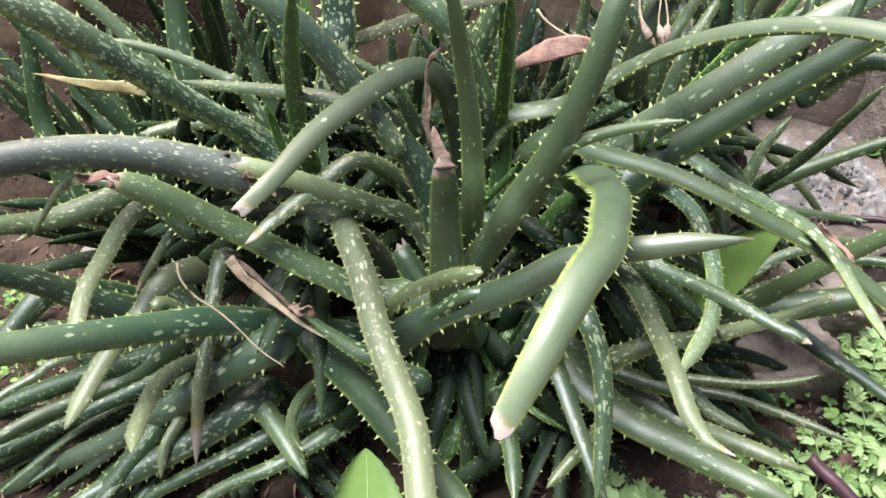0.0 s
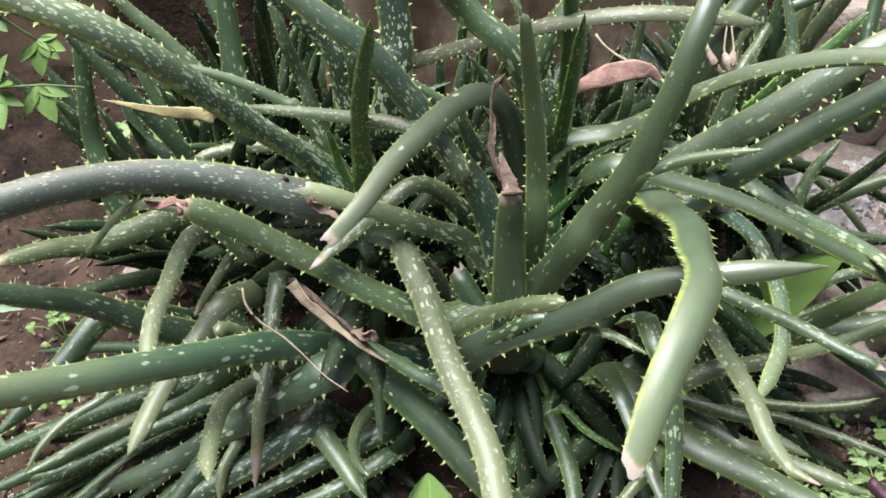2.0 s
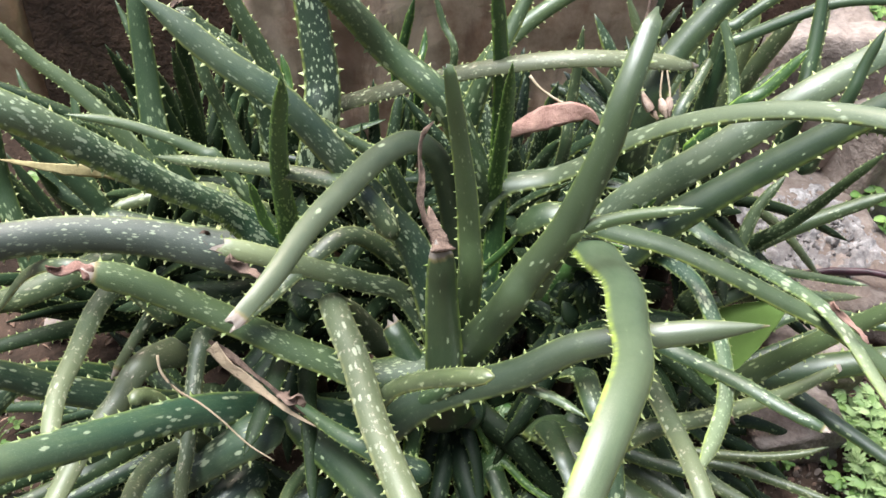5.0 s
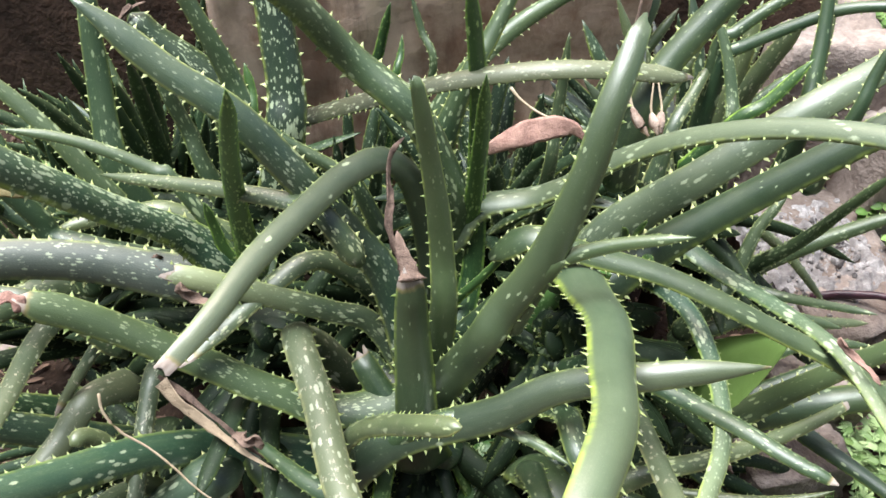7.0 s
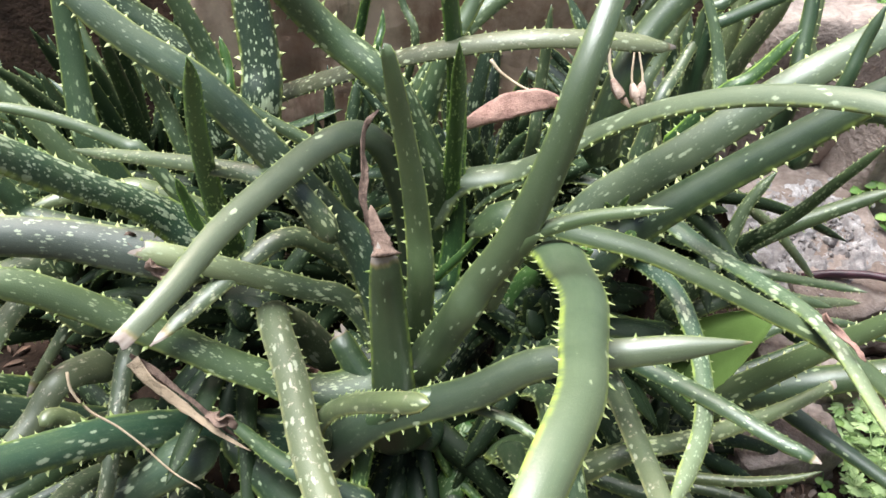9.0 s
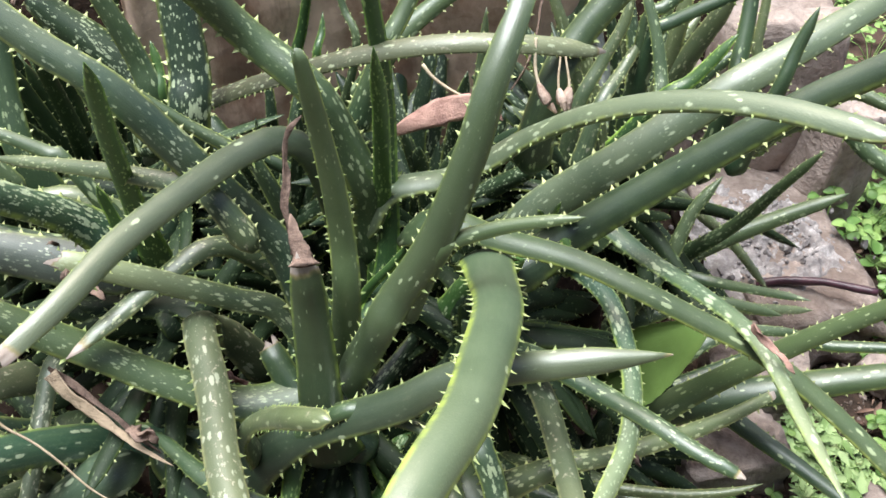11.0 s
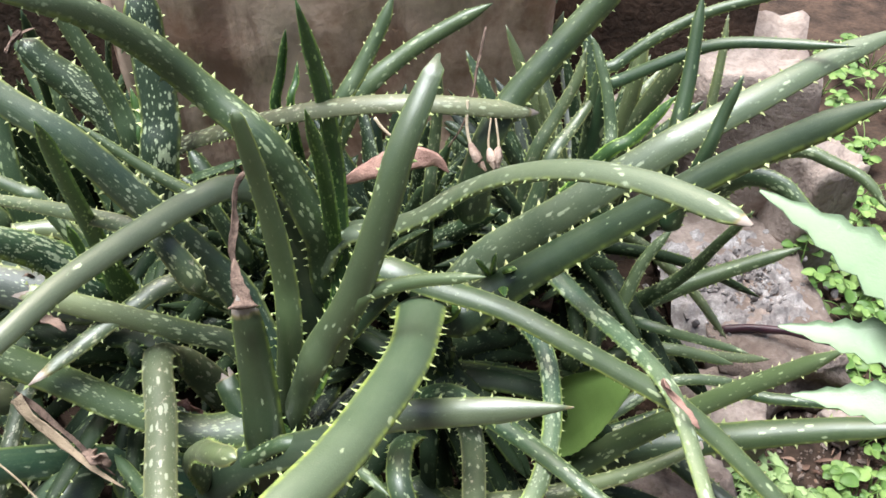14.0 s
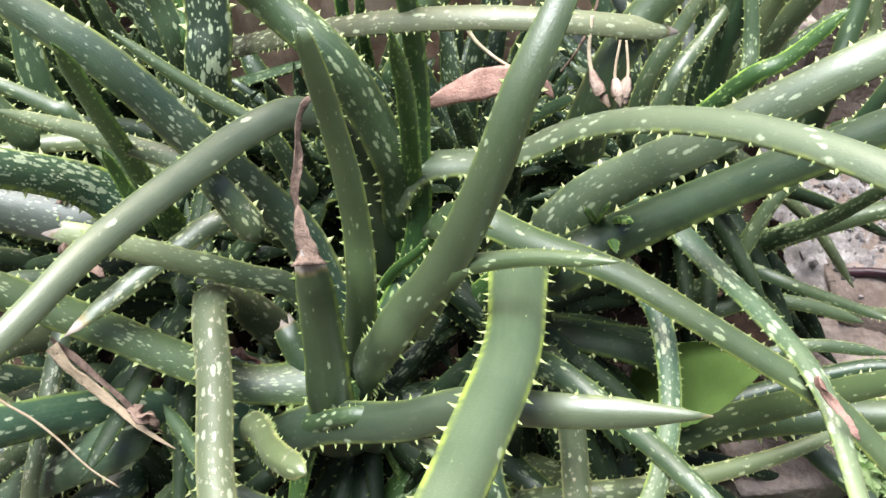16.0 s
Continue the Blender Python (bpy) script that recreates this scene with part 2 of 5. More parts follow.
CLOD = plain("crumbs of earth", (0.03, 0.018, 0.013), (0.24, 0.155, 0.115), 30.0, 0.95)
ASH = plain("white ash crumbs", (0.17, 0.15, 0.145), (0.68, 0.65, 0.64), 40.0, 0.9, 0.5, 0.003)


def stained_plaster(name, lo, hi, stain):
    """Old plaster: broad patches, fine grain, darker blotches with ragged edges that run downwards."""
    m = Nodes(name)
    p = m.place()
    patch = m.noise(m.scaled(p, 1.2, 1.0, 0.8), 7.0, 6.0, 0.62)
    fine = m.noise(p, 75.0, 4.0, 0.65)
    colour = m.mix(m.step(m.math('ADD', m.math('MULTIPLY', patch, 0.8), m.math('MULTIPLY', fine, 0.22)), 0.36, 0.66), lo, hi)
    blot = m.noise(m.scaled(p, 1.0, 1.0, 0.30), 15.0, 7.0, 0.66)
    colour = m.mix(m.math('MULTIPLY', m.step(blot, 0.50, 0.64), 0.7), colour, stain)
    m.bump(m.math('ADD', m.math('MULTIPLY', patch, 0.8), m.math('MULTIPLY', fine, 0.3)), 0.7, 0.006)
    return m.finish(colour, 0.9, 0.25)


PLASTER = stained_plaster("stained plaster", (0.42, 0.24, 0.16), (0.84, 0.63, 0.49), (0.26, 0.15, 0.11))

# kept dark so that the added wall behind the camera bounces little light
BLOCKER = plain("dark light blocker", (0.022, 0.026, 0.024), (0.070, 0.074, 0.066), 3.0, 0.9, 0.5, 0.01)
TAN = plain("tan plaster", (0.36, 0.235, 0.15), (0.70, 0.52, 0.37), 9.0, 0.9, 0.6, 0.006)


def blade_green(name, lo, hi, rough=0.5):
    m = Nodes(name)
    f = m.math('ADD', m.math('MULTIPLY', m.noise(m.place(), 60.0, 3.0), 0.6), m.math('MULTIPLY', m.island(), 0.55))
    m.bump(m.noise(m.place(), 500.0, 2.0), 0.3, 0.0008)
    m.put(m.bsdf.inputs["Subsurface Weight"], 0.0)
    return m.finish(m.mix(m.step(f, 0.2, 0.95), lo, hi), rough, 0.4)


WEED = blade_green("weed leaf", (0.15, 0.25, 0.07), (0.36, 0.48, 0.21))
CLOVER = blade_green("round weed leaf", (0.075, 0.155, 0.030), (0.20, 0.31, 0.085))
BROAD = blade_green("broad weed leaf", (0.095, 0.175, 0.034), (0.180, 0.290, 0.080), 0.42)

# ---- ground, wall and stones ----
def ground_height(x, y):
    h = 0.018 * noise.noise((x * 3.1, y * 3.1, 0.3)) + 0.008 * noise.noise((x * 11, y * 11, 1.7)) + 0.004 * noise.noise((x * 33, y * 33, 4.1))
    rise = min(1.0, max(0.0, (y - 0.97) / 0.27)) * min(1.0, max(0.0, (-x - 0.30) / 0.15)) * min(1.0, max(0.0, (3.0 - y) / 1.2))
    return h - 0.02 + 0.18 * rise * rise * (3 - 2 * rise)


def build_ground():
    xs = np.concatenate([[-60, -20, -6, -2.5], np.linspace(-1.1, 1.5, 131), [3.0, 7, 20, 60]])
    ys = np.concatenate([[-60, -20, -6, -2, -0.6], np.linspace(0.0, 1.5, 76), [3.0, 8, 20, 60]])
    verts = [(x, y, ground_height(x, y)) for y in ys for x in xs]
    n = len(xs)
    faces = [(j * n + i, j * n + i + 1, (j + 1) * n + i + 1, (j + 1) * n + i) for j in range(len(ys) - 1) for i in range(n - 1)]
    tagged(raw_part("ground", verts, faces, SOIL), "dark brown soil under the plants", "ground", kind="structure")


build_ground()


def rough_block(name, size, material, seed, parent=None, amount=0.10, cuts=5, bevel=0.12):
    """A broken stone: a bevelled block, dented by noise."""
    bm = bmesh.new()
    bmesh.ops.create_cube(bm, size=1.0)
    bmesh.ops.subdivide_edges(bm, edges=bm.edges[:], cuts=cuts, use_grid_fill=True)
    s = Vector(size)
    for v in bm.verts:
        p = v.co.copy()
        r = p.normalized() * 0.62
        p = p.lerp(r, bevel * 2)
        off = Vector((seed * 3.7, seed * 1.3, 0))
        k = 1 + amount * (noise.noise(p * 2.2 + off) + 0.5 * noise.noise(p * 6 + off) + 0.25 * noise.noise(p * 14 + off))
        v.co = Vector((p.x * s.x, p.y * s.y, p.z * s.z)) * k
    return part(name, bm, material, parent)


def slab(name, x0, x1, y0, y1, z0, z1, material, label, nx=120, nz=40, bulge=0.012):
    """A thick upright wall with a gently uneven front face and rounded rim."""
    xs, zs = np.linspace(x0, x1, nx), np.linspace(z0, z1, nz)

    def front(x, z):
        rim = min(x - x0, x1 - x, z1 - z)
        soft = 0.02 * max(0.0, 1 - rim / 0.02) ** 2
        return (x, y0 + soft + bulge * noise.noise((x * 4, 0, z * 4)) + bulge * 0.35 * noise.noise((x * 19, 3, z * 19)), z)
    verts = [front(x, z) for z in zs for x in xs] + [(x, y1, z) for z in (z0, z1) for x in (x0, x1)]
    k = nx * nz
    faces = [(j * nx + i, j * nx + i + 1, (j + 1) * nx + i + 1, (j + 1) * nx + i) for j in range(nz - 1) for i in range(nx - 1)]
    top = (nz - 1) * nx
    faces += [(k + 1, k, k + 2, k + 3), tuple(range(top, top + nx)) + (k + 3, k + 2),
              (k,) + tuple(range(top, -1, -nx)) [::-1] + (k + 2,), (k + 3,) + tuple(range(nx - 1, k, nx))[::-1] + (k + 1,)]
    return tagged(raw_part(name, verts, faces, material), label, "wall", kind="structure")


slab("wall_back", -0.24, 0.31, 1.075, 1.30, -0.06, 0.66, PLASTER, "stained brownish pink plaster wall behind the plants")
slab("wall_side", -1.40, -0.585, 1.24, 1.50, -0.06, 0.66, TAN, "tan plastered wall end beyond the bare soil", 60, 30)

# a plain unseen wall added behind the camera, to block light from the front
bm = bmesh.new()
bmesh.ops.create_cube(bm, size=1.0)
bmesh.ops.scale(bm, vec=(7.0, 0.2, 2.6), verts=bm.verts)
bmesh.ops.translate(bm, vec=(0.0, -1.5, 1.25), verts=bm.verts)
tagged(part("wall_front", bm, BLOCKER, smooth=False), "plain unseen dark wall added to block light from the front", "wall", kind="structure")


# bank added where a dark recess lies, steep so its face catches little light
def build_bank():
    xs, ys = np.linspace(-0.583, 0.62, 61), np.linspace(1.20, 1.75, 40)
    verts = [(x, y, -0.05 + 0.50 * min(1, max(0, (y - 1.20) / 0.07)) ** 0.6 + 0.03 * noise.noise((x * 8, y * 8, 2)) + 0.01 * noise.noise((x * 25, y * 25, 5))) for y in ys for x in xs]
    n = len(xs)
    faces = [(j * n + i, j * n + i + 1, (j + 1) * n + i + 1, (j + 1) * n + i) for j in range(len(ys) - 1) for i in range(n - 1)]
    tagged(raw_part("soil_bank", verts, faces, SOIL), "steep earth bank added to fill the dark recess between the walls", "soil", kind="structure")


build_bank()

# ---- aloe plants ----
VIEW = Vector((0.05, 0.0, 1.0))
CORE = {}


def smooth_line(pts, n):
    """n + 1 places evenly along a smooth line through pts."""
    p = [Vector(q) for q in pts]
    p = [2 * p[0] - p[1]] + p + [2 * p[-1] - p[-2]]
    dense = []
    for i in range(1, len(p) - 2):
        for k in range(16):
            t = k / 16
            a, b, c, d = p[i - 1:i + 3]
            dense.append(0.5 * (2 * b + (c - a) * t + (2 * a - 5 * b + 4 * c - d) * t * t + (3 * b - a - 3 * c + d) * t ** 3))
    dense.append(p[-2])
    run = [0.0]
    for a, b in zip(dense, dense[1:]):
        run.append(run[-1] + (b - a).length)
    out, j = [], 0
    for k in range(n + 1):
        s = run[-1] * k / n
        while j < len(run) - 2 and run[j + 1] < s:
            j += 1
        f = (s - run[j]) / max(run[j + 1] - run[j], 1e-9)
        out.append(dense[j].lerp(dense[j + 1], min(max(f, 0), 1)))
    return out, run[-1]


SECTION = [-1.0, -0.93, -0.72, -0.38, 0.0, 0.38, 0.72, 0.93, 1.0]


def leaf(plant, width, *pts, tone="", tip="", dry=0.0, taper=0.5, twist=0.0, twist_end=None, power=1.25, thick=0.27, teeth=True):
    """One fleshy leaf along pts from its base to its tip, a part of its plant, with the teeth of its margins."""
    rng = random.Random(round(1000 * (pts[0][0] + 3 * pts[-1][1] + 7 * pts[-1][2])))
    n = 34
    core = CORE[plant.name]
    first, second = Vector(pts[0]), Vector(pts[1])
    back, way = (first - second).normalized(), core - first
    if way.length > 0.03:
        if way.length < 0.22 and back.angle(way) < 0.8:
            pts = (first.lerp(core, 0.9), *pts)
        else:
            pts = (first + back * 0.05 + way.normalized() * 0.02 - Vector((0, 0, 0.03)), *pts)
    line, length = smooth_line(pts, n)
    origin = plant.location
    close = {"": 0.11, "blunt": 0.045, "cut": 0.0}[tip]
    verts, uvs, drys, rims, alongs = [], [], [], [], []
    margin = ([], [])
    ou, ov = rng.uniform(0, 5), rng.uniform(0, 5)
    m = len(SECTION)
    ring = 2 * m - 2
    curl, plump = rng.uniform(-0.05, 0.05), rng.uniform(0.17, 0.31)
    # the upper side's direction, carried from the tip down so that it never flips where the leaf points upwards
    tans = [(line[min(k + 1, n)] - line[max(k - 1, 0)]).normalized() for k in range(n + 1)]
    tops, last = [None] * (n + 1), None
    for k in range(n, -1, -1):
        hint = (VIEW - line[k]).normalized() * 0.8 + Vector((0, 0, 0.58))
        across = hint - tans[k] * hint.dot(tans[k])
        if last is not None:
            share = min(1.0, (across.length / 0.75) ** 3)
            across = (last - tans[k] * last.dot(tans[k])).normalized() * (1 - share) + across.normalized() * share
        last = tops[k] = across.normalized()
    for k, p in enumerate(line):
        s = k / n
        tan, nor = tans[k], tops[k]
        turn = twist if twist_end is None else twist + (twist_end - twist) * min(1, max(0, (s - 0.22) / 0.36))
        nor = Matrix.Rotation(radians(turn) + 0.15 * math.sin(3 * s + ou), 3, tan) @ nor
        side = tan.cross(nor)
        w = width * (1 - (1 - taper) * s ** power) * (1 + 0.45 * max(0.0, 1 - s / 0.35) ** 2)
        if close:
            w *= min(1.0, max((1 - s) / close, 0.02)) ** (0.72 if tip == "" else 0.5)
        w *= min(1.0, 0.2 + s / 0.06) ** 0.8
        w *= 1 + 0.02 * noise.noise((ou * 3, s * 9, 0))
        thin = 1 - 0.82 * max(0.0, (s - 0.9) / 0.1) if tip == "cut" else 1.0
        w *= 0.72 + 0.28 * thin
        t = thick * w * (0.9 + 0.3 * s) * thin
        dish = (plump + 0.08 * s) * w * thin
        for i in range(ring):
            x = SECTION[i] if i < m else SECTION[ring - i]
            top = i < m
            h = (1 - x * x)
            z = dish * h ** 0.8 if top else -t * h ** 0.62
            q = p + side * (x * w / 2) + nor * (z + curl * w * x)
            verts.append(q - origin)
            uvs.append((x * w / 2 + ou + (0.3 if not top else 0), s * length + ov))
            rims.append(abs(x))
            alongs.append(s)
            drys.append(max(0.0, min(1.0, (s - (1 - dry)) / max(dry, 0.01))) if dry else 0.0)
        for e, x in enumerate((-1, 1)):
            margin[e].append((p + side * (x * w / 2) + nor * (curl * w * x) - origin, side * x, tan, nor, w))
    faces = []
    for k in range(n):
        for i in range(ring):
            a, b = k * ring + i, k * ring + (i + 1) % ring
            faces.append((a, b, b + ring, a + ring))
    faces.append(tuple(range(ring - 1, -1, -1)))
    if tip == "cut":
        jag = n * ring
        for i in range(ring):
            tan = (line[n] - line[n - 1]).normalized()
            x = SECTION[i] if i < m else SECTION[ring - i]
            verts[jag + i] = verts[jag + i] + tan * width * taper * (0.65 * noise.noise((2.3 * x + 5 * ou, ov, 0)) + 0.3 * noise.noise((7 * x + 3 * ou, ov, 2)) - 0.3 * x * x)
    elif dry >= 0.04:
        for k in range(n - 3, n + 1):
            fray = Vector((rng.uniform(-1, 1), rng.uniform(-1, 1), rng.uniform(-1, 1))) * 0.04 * width * taper
            for i in range(ring):
                verts[k * ring + i] = verts[k * ring + i] + fray + Vector((rng.uniform(-1, 1), rng.uniform(-1, 1), rng.uniform(-1, 1))) * 0.04 * width * taper
    faces.append(tuple(range(n * ring, n * ring + ring)))
    ob = raw_part("leaf", verts, faces, SKIN[tone], plant)
    me = ob.data
    layer = me.uv_layers.new(name="UVMap")
    loops = np.empty(len(me.loops), dtype=np.int32)
    me.loops.foreach_get("vertex_index", loops)
    layer.data.foreach_set("uv", np.array(uvs, dtype=np.float32)[loops].ravel())
    for name, values in (("dry", drys), ("rim", rims), ("along", alongs)):
        me.attributes.new(name, 'FLOAT', 'POINT').data.foreach_set("value", np.array(values, dtype=np.float32))
    if teeth:
        tv, tf = [], []
        gap = max(0.009, 0.46 * width)
        for e in (0, 1):
            s = rng.uniform(0.2, 1) * gap
            while s < length * 0.985:
                f = s / length * n
                k = min(int(f), n - 1)
                a, b = margin[e][k], margin[e][k + 1]
                p = a[0].lerp(b[0], f - k)
                out, tan, nor, w = a[1], a[2], a[3], a[4]
                size = rng.uniform(0.5, 1.15) * min(0.0056, max(0.0019, 0.150 * w))
                base = size * 0.62
                c = len(tv)
                lean = tan * rng.uniform(0.1, 0.7) + nor * rng.uniform(-0.25, 0.25)
                q = p - out * size * 0.35
                tv += [q - tan * base, q + nor * base * 0.55, q + tan * base, q - nor * base * 0.55,
                       p + out * size * 0.45 + lean * size * 0.25 + nor * base * 0.1, p + (out + lean * 0.8) * size]
                tf += [(c, c + 1, c + 4), (c + 1, c + 2, c + 4), (c + 2, c + 3, c + 4), (c + 3, c, c + 4),
                       (c + 4, c + 1, c + 5), (c + 4, c + 2, c + 5), (c + 4, c + 3, c + 5), (c + 4, c, c + 5)]
                s += gap * rng.uniform(0.55, 1.5)
        if tv:
            tooth = raw_part("teeth", tv, tf, TOOTH, ob, "pale horny teeth along the leaf margin")
            tagged(tooth, kind="stuff")
    return ob


def aloe(x, y, top, label, r=0.022):
    """A rosette's base: its short stem on the ground. Its leaves are added after."""
    z = ground_height(x, y)
    plant = thing("aloe_plant", x, y, z, label, "aloe", "clump of aloes")
    bm = bmesh.new()
    bmesh.ops.create_cone(bm, cap_ends=True, segments=14, radius1=r * 0.9, radius2=r * 0.5, depth=top - z - 0.06)
    for v in bm.verts:
        v.co.z += (top - z) / 2 - 0.05
    part("stem", bm, STEM, plant, "short brown aloe stem")
    CORE[plant.name] = Vector((x, y, top))
    return plant


def husk(plant, material, label, width, *pts, name="dry_tip", wave=1.0, fade=0.45):
    """A withered, twisted strip: a part of its plant, or a thing of its own."""
    rng = random.Random(round(9999 * (pts[0][0] + 2 * pts[-1][2])))
    n = max(12, 5 * len(pts))
    line, length = smooth_line(pts, n)
    origin = plant.location if plant else Vector()
    verts, faces, ring = [], [], 8
    ph = rng.uniform(0, 6)
    for k, p in enumerate(line):
        s = k / n
        tan = (line[min(k + 1, n)] - line[max(k - 1, 0)]).normalized()
        hint = (VIEW - p).normalized()
        nor = Matrix.Rotation(wave * math.sin(ph + 6 * s) + 0.4 * noise.noise((ph, 7 * s, 0)), 3, tan) @ (hint - tan * hint.dot(tan)).normalized()
        side = tan.cross(nor)
        w = width * (1 - fade * s) * (1 + 0.35 * noise.noise((s * 12, ph, 1))) * min(1, 0.25 + (1 - s) * 7) * min(1, (0.5 if fade < 0.6 else 1.0) + s * 8)
        if wave < 0.25:
            w = width * max(0.06, math.sin(math.pi * min(1, 0.04 + 0.96 * s)) ** 0.75) * (1 + 0.2 * noise.noise((s * 9, ph, 1)))
        t = max(0.0009, 0.16 * w)
        for i in range(ring):
            a = 2 * math.pi * i / ring
            crease = 0.45 * min(1, wave + 0.25) * w * abs(math.cos(a)) * (0.6 + 0.4 * math.sin(9 * s + ph))
            verts.append(p + side * (math.cos(a) * w / 2) + nor * (math.sin(a) * t + crease + 0.12 * w * noise.noise((i * 2.1, s * 15, ph))) - origin)
    for k in range(n):
        for i in range(ring):
            a, b = k * ring + i, k * ring + (i + 1) % ring
            faces.append((a, b, b + ring, a + ring))
    faces += [tuple(range(ring - 1, -1, -1)), tuple(range(n * ring, n * ring + ring))]
    return raw_part(name, verts, faces, material, plant, label)


def tube(bm, pts, r0, r1, sides=6):
    line, _ = smooth_line(pts, max(4, 4 * len(pts)))
    rings = []
    for k, p in enumerate(line):
        tan = (line[min(k + 1, len(line) - 1)] - line[max(k - 1, 0)]).normalized()
        u = tan.orthogonal().normalized()
        v = tan.cross(u)
        r = r0 + (r1 - r0) * k / (len(line) - 1)
        rings.append([bm.verts.new(p + r * (math.cos(2 * math.pi * i / sides) * u + math.sin(2 * math.pi * i / sides) * v)) for i in range(sides)])
    for a, b in zip(rings, rings[1:]):
        for i in range(sides):
            bm.faces.new((a[i], a[(i + 1) % sides], b[(i + 1) % sides], b[i]))
    bm.faces.new(rings[0][::-1])
    bm.faces.new(rings[-1])


def scrap(name, material, label, category, width, *pts):
    """A loose dry thing lying among the leaves."""
    name = {"dryleaf": "dry_leaf", "stalk": "flower_stalk"}.get(name, name)
    if category in ("stem", "twig", "straw"):
        bm = bmesh.new()
        tube(bm, pts, width * 0.5, width * (0.42 if category == "stem" else 0.25), 10)
        for v in bm.verts:
            v.co += 0.12 * width * noise.noise_vector(v.co * 60)
        return tagged(part(name, bm, material), label, category)
    return tagged(husk(None, material, "", width, *pts, name=name, wave=0.22 if name == "dry_leaf" else 1.0), label, category)


def seed_stalk(width, *pts):
    """A dried flower stalk: a thin stem that ends in a wrinkled pod."""
    line, length = smooth_line(pts, 24)
    o = line[0]
    stalk = thing("flower_stalk", o.x, o.y, o.z, "dried tan flower stalk with a shrivelled pod", "flower stalk", "dried flower stalks")
    bm = bmesh.new()
    tube(bm, [p - o for p in line[:15:2]], width * 0.42, width * 0.55, 8)
    part("stem", bm, STRAW, stalk)
    verts, faces, ring = [], [], 10
    for k in range(11):
        p, s = line[13 + k] - o, k / 10
        tan = (line[14 + k] - line[12 + k]).normalized() if k < 10 else (line[24] - line[22]).normalized()
        u = tan.orthogonal().normalized()
        v = tan.cross(u)
        r = max(width * 0.4, 0.0043 * math.sin(math.pi * min(0.97, 0.1 + 0.9 * s)) ** 0.8)
        for i in range(ring):
            a = 2 * math.pi * i / ring
            verts.append(p + (u * math.cos(a) + v * math.sin(a)) * r * (1 + 0.16 * math.cos(5 * a) + 0.2 * noise.noise((i, 6 * s, o.x * 90))))
    for k in range(10):
        for i in range(ring):
            a, b = k * ring + i, k * ring + (i + 1) % ring
            faces.append((a, b, b + ring, a + ring))
    faces += [tuple(range(ring - 1, -1, -1)), tuple(range(10 * ring, 11 * ring))]
    raw_part("pod", verts, faces, POD, stalk, "shrivelled pinkish tan seed pod")
    return stalk


def fill(plant, n, seed, turn, lift, reach, width, tone=""):
    """The crowded lower leaves of a rosette; turn and lift are ranges in degrees."""
    rng = random.Random(seed)
    core = CORE[plant.name]
    for k in range(n):
        a = radians(rng.uniform(*turn))
        e = radians(rng.uniform(*lift))
        r = rng.uniform(*reach)
        out = Vector((math.cos(a), math.sin(a), 0))
        base = core + out * rng.uniform(0.01, 0.03) - Vector((0, 0, rng.uniform(0.05, 0.12)))
        mid = base + out * (r * 0.5 * math.cos(e)) + Vector((0, 0, r * 0.5 * math.sin(e)))
        sag = rng.uniform(0.05, 0.35) * r * math.cos(e)
        end = base + out * (r * math.cos(e)) + Vector((0, 0, r * math.sin(e) - sag))
        swing = Vector((-out.y, out.x, 0)) * rng.uniform(-0.12, 0.12) * r
        end.z = max(end.z, 0.012)
        mid.z = max(mid.z, 0.02)
        # without a tone, the leaf takes the skin with shade in its colour
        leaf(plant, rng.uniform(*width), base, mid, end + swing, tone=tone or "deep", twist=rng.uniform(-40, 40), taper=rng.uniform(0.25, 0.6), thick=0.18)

centre = aloe(0.02, 0.665, 0.20, "large spotted green aloe with toothed arching leaves", 0.03)
left = aloe(-0.155, 0.76, 0.28, "spotted aloe with long arching blue-green leaves")
right = aloe(0.165, 0.715, 0.29, "spotted aloe with a broad leaf bending forward", 0.03)
back = aloe(-0.01, 1.035, 0.20, "small bright green aloe against the plaster wall", 0.015)
backleft = aloe(-0.172, 0.93, 0.29, "aloe with heavily spotted upright leaves by the wall")
backright = aloe(0.34, 0.93, 0.28, "dense aloe rosette beside the stones")
lowleft = aloe(-0.276, 0.68, 0.14, "old aloe with pale drooping yellowed leaves")
lowright = aloe(0.16, 0.615, 0.14, "sprawling aloe with drooping leaves over the weeds")
farright = aloe(0.285, 0.66, 0.15, "aloe with long leaves lying towards the weeds")
farleft = aloe(-0.40, 0.90, 0.12, "shaded aloe with upright dark leaves")
rear = aloe(-0.03, 0.90, 0.16, "shaded small aloe in the middle of the clump")
rear_gap = aloe(0.15, 0.90, 0.18, "shaded aloe behind the arching leaves")

mid_rear = aloe(-0.07, 0.95, 0.235, "dark spotted aloe in the shade near the wall")
mid_right = aloe(0.10, 0.965, 0.25, "dark spotted aloe crowded behind the dry leaf")
far_corner = aloe(-0.30, 1.00, 0.16, "dark aloe with upright leaves in the recess")
recess = aloe(-0.33, 1.07, 0.18, "tall dark aloe beside the wall's end")

leaf(centre, 0.038, (0.060, 0.612, 0.354), (0.076, 0.617, 0.387), (0.107, 0.617, 0.452), (0.132, 0.630, 0.523), (0.147, 0.651, 0.570), (0.173, 0.694, 0.617), tone='dimmed', tip='cut', taper=0.5)
leaf(centre, 0.030, (0.032, 0.675, 0.326), (0.031, 0.695, 0.371), (0.027, 0.707, 0.421), (0.018, 0.717, 0.482), (0.009, 0.721, 0.541), (0.006, 0.722, 0.551), tone='sparse', tip='cut', taper=0.5)
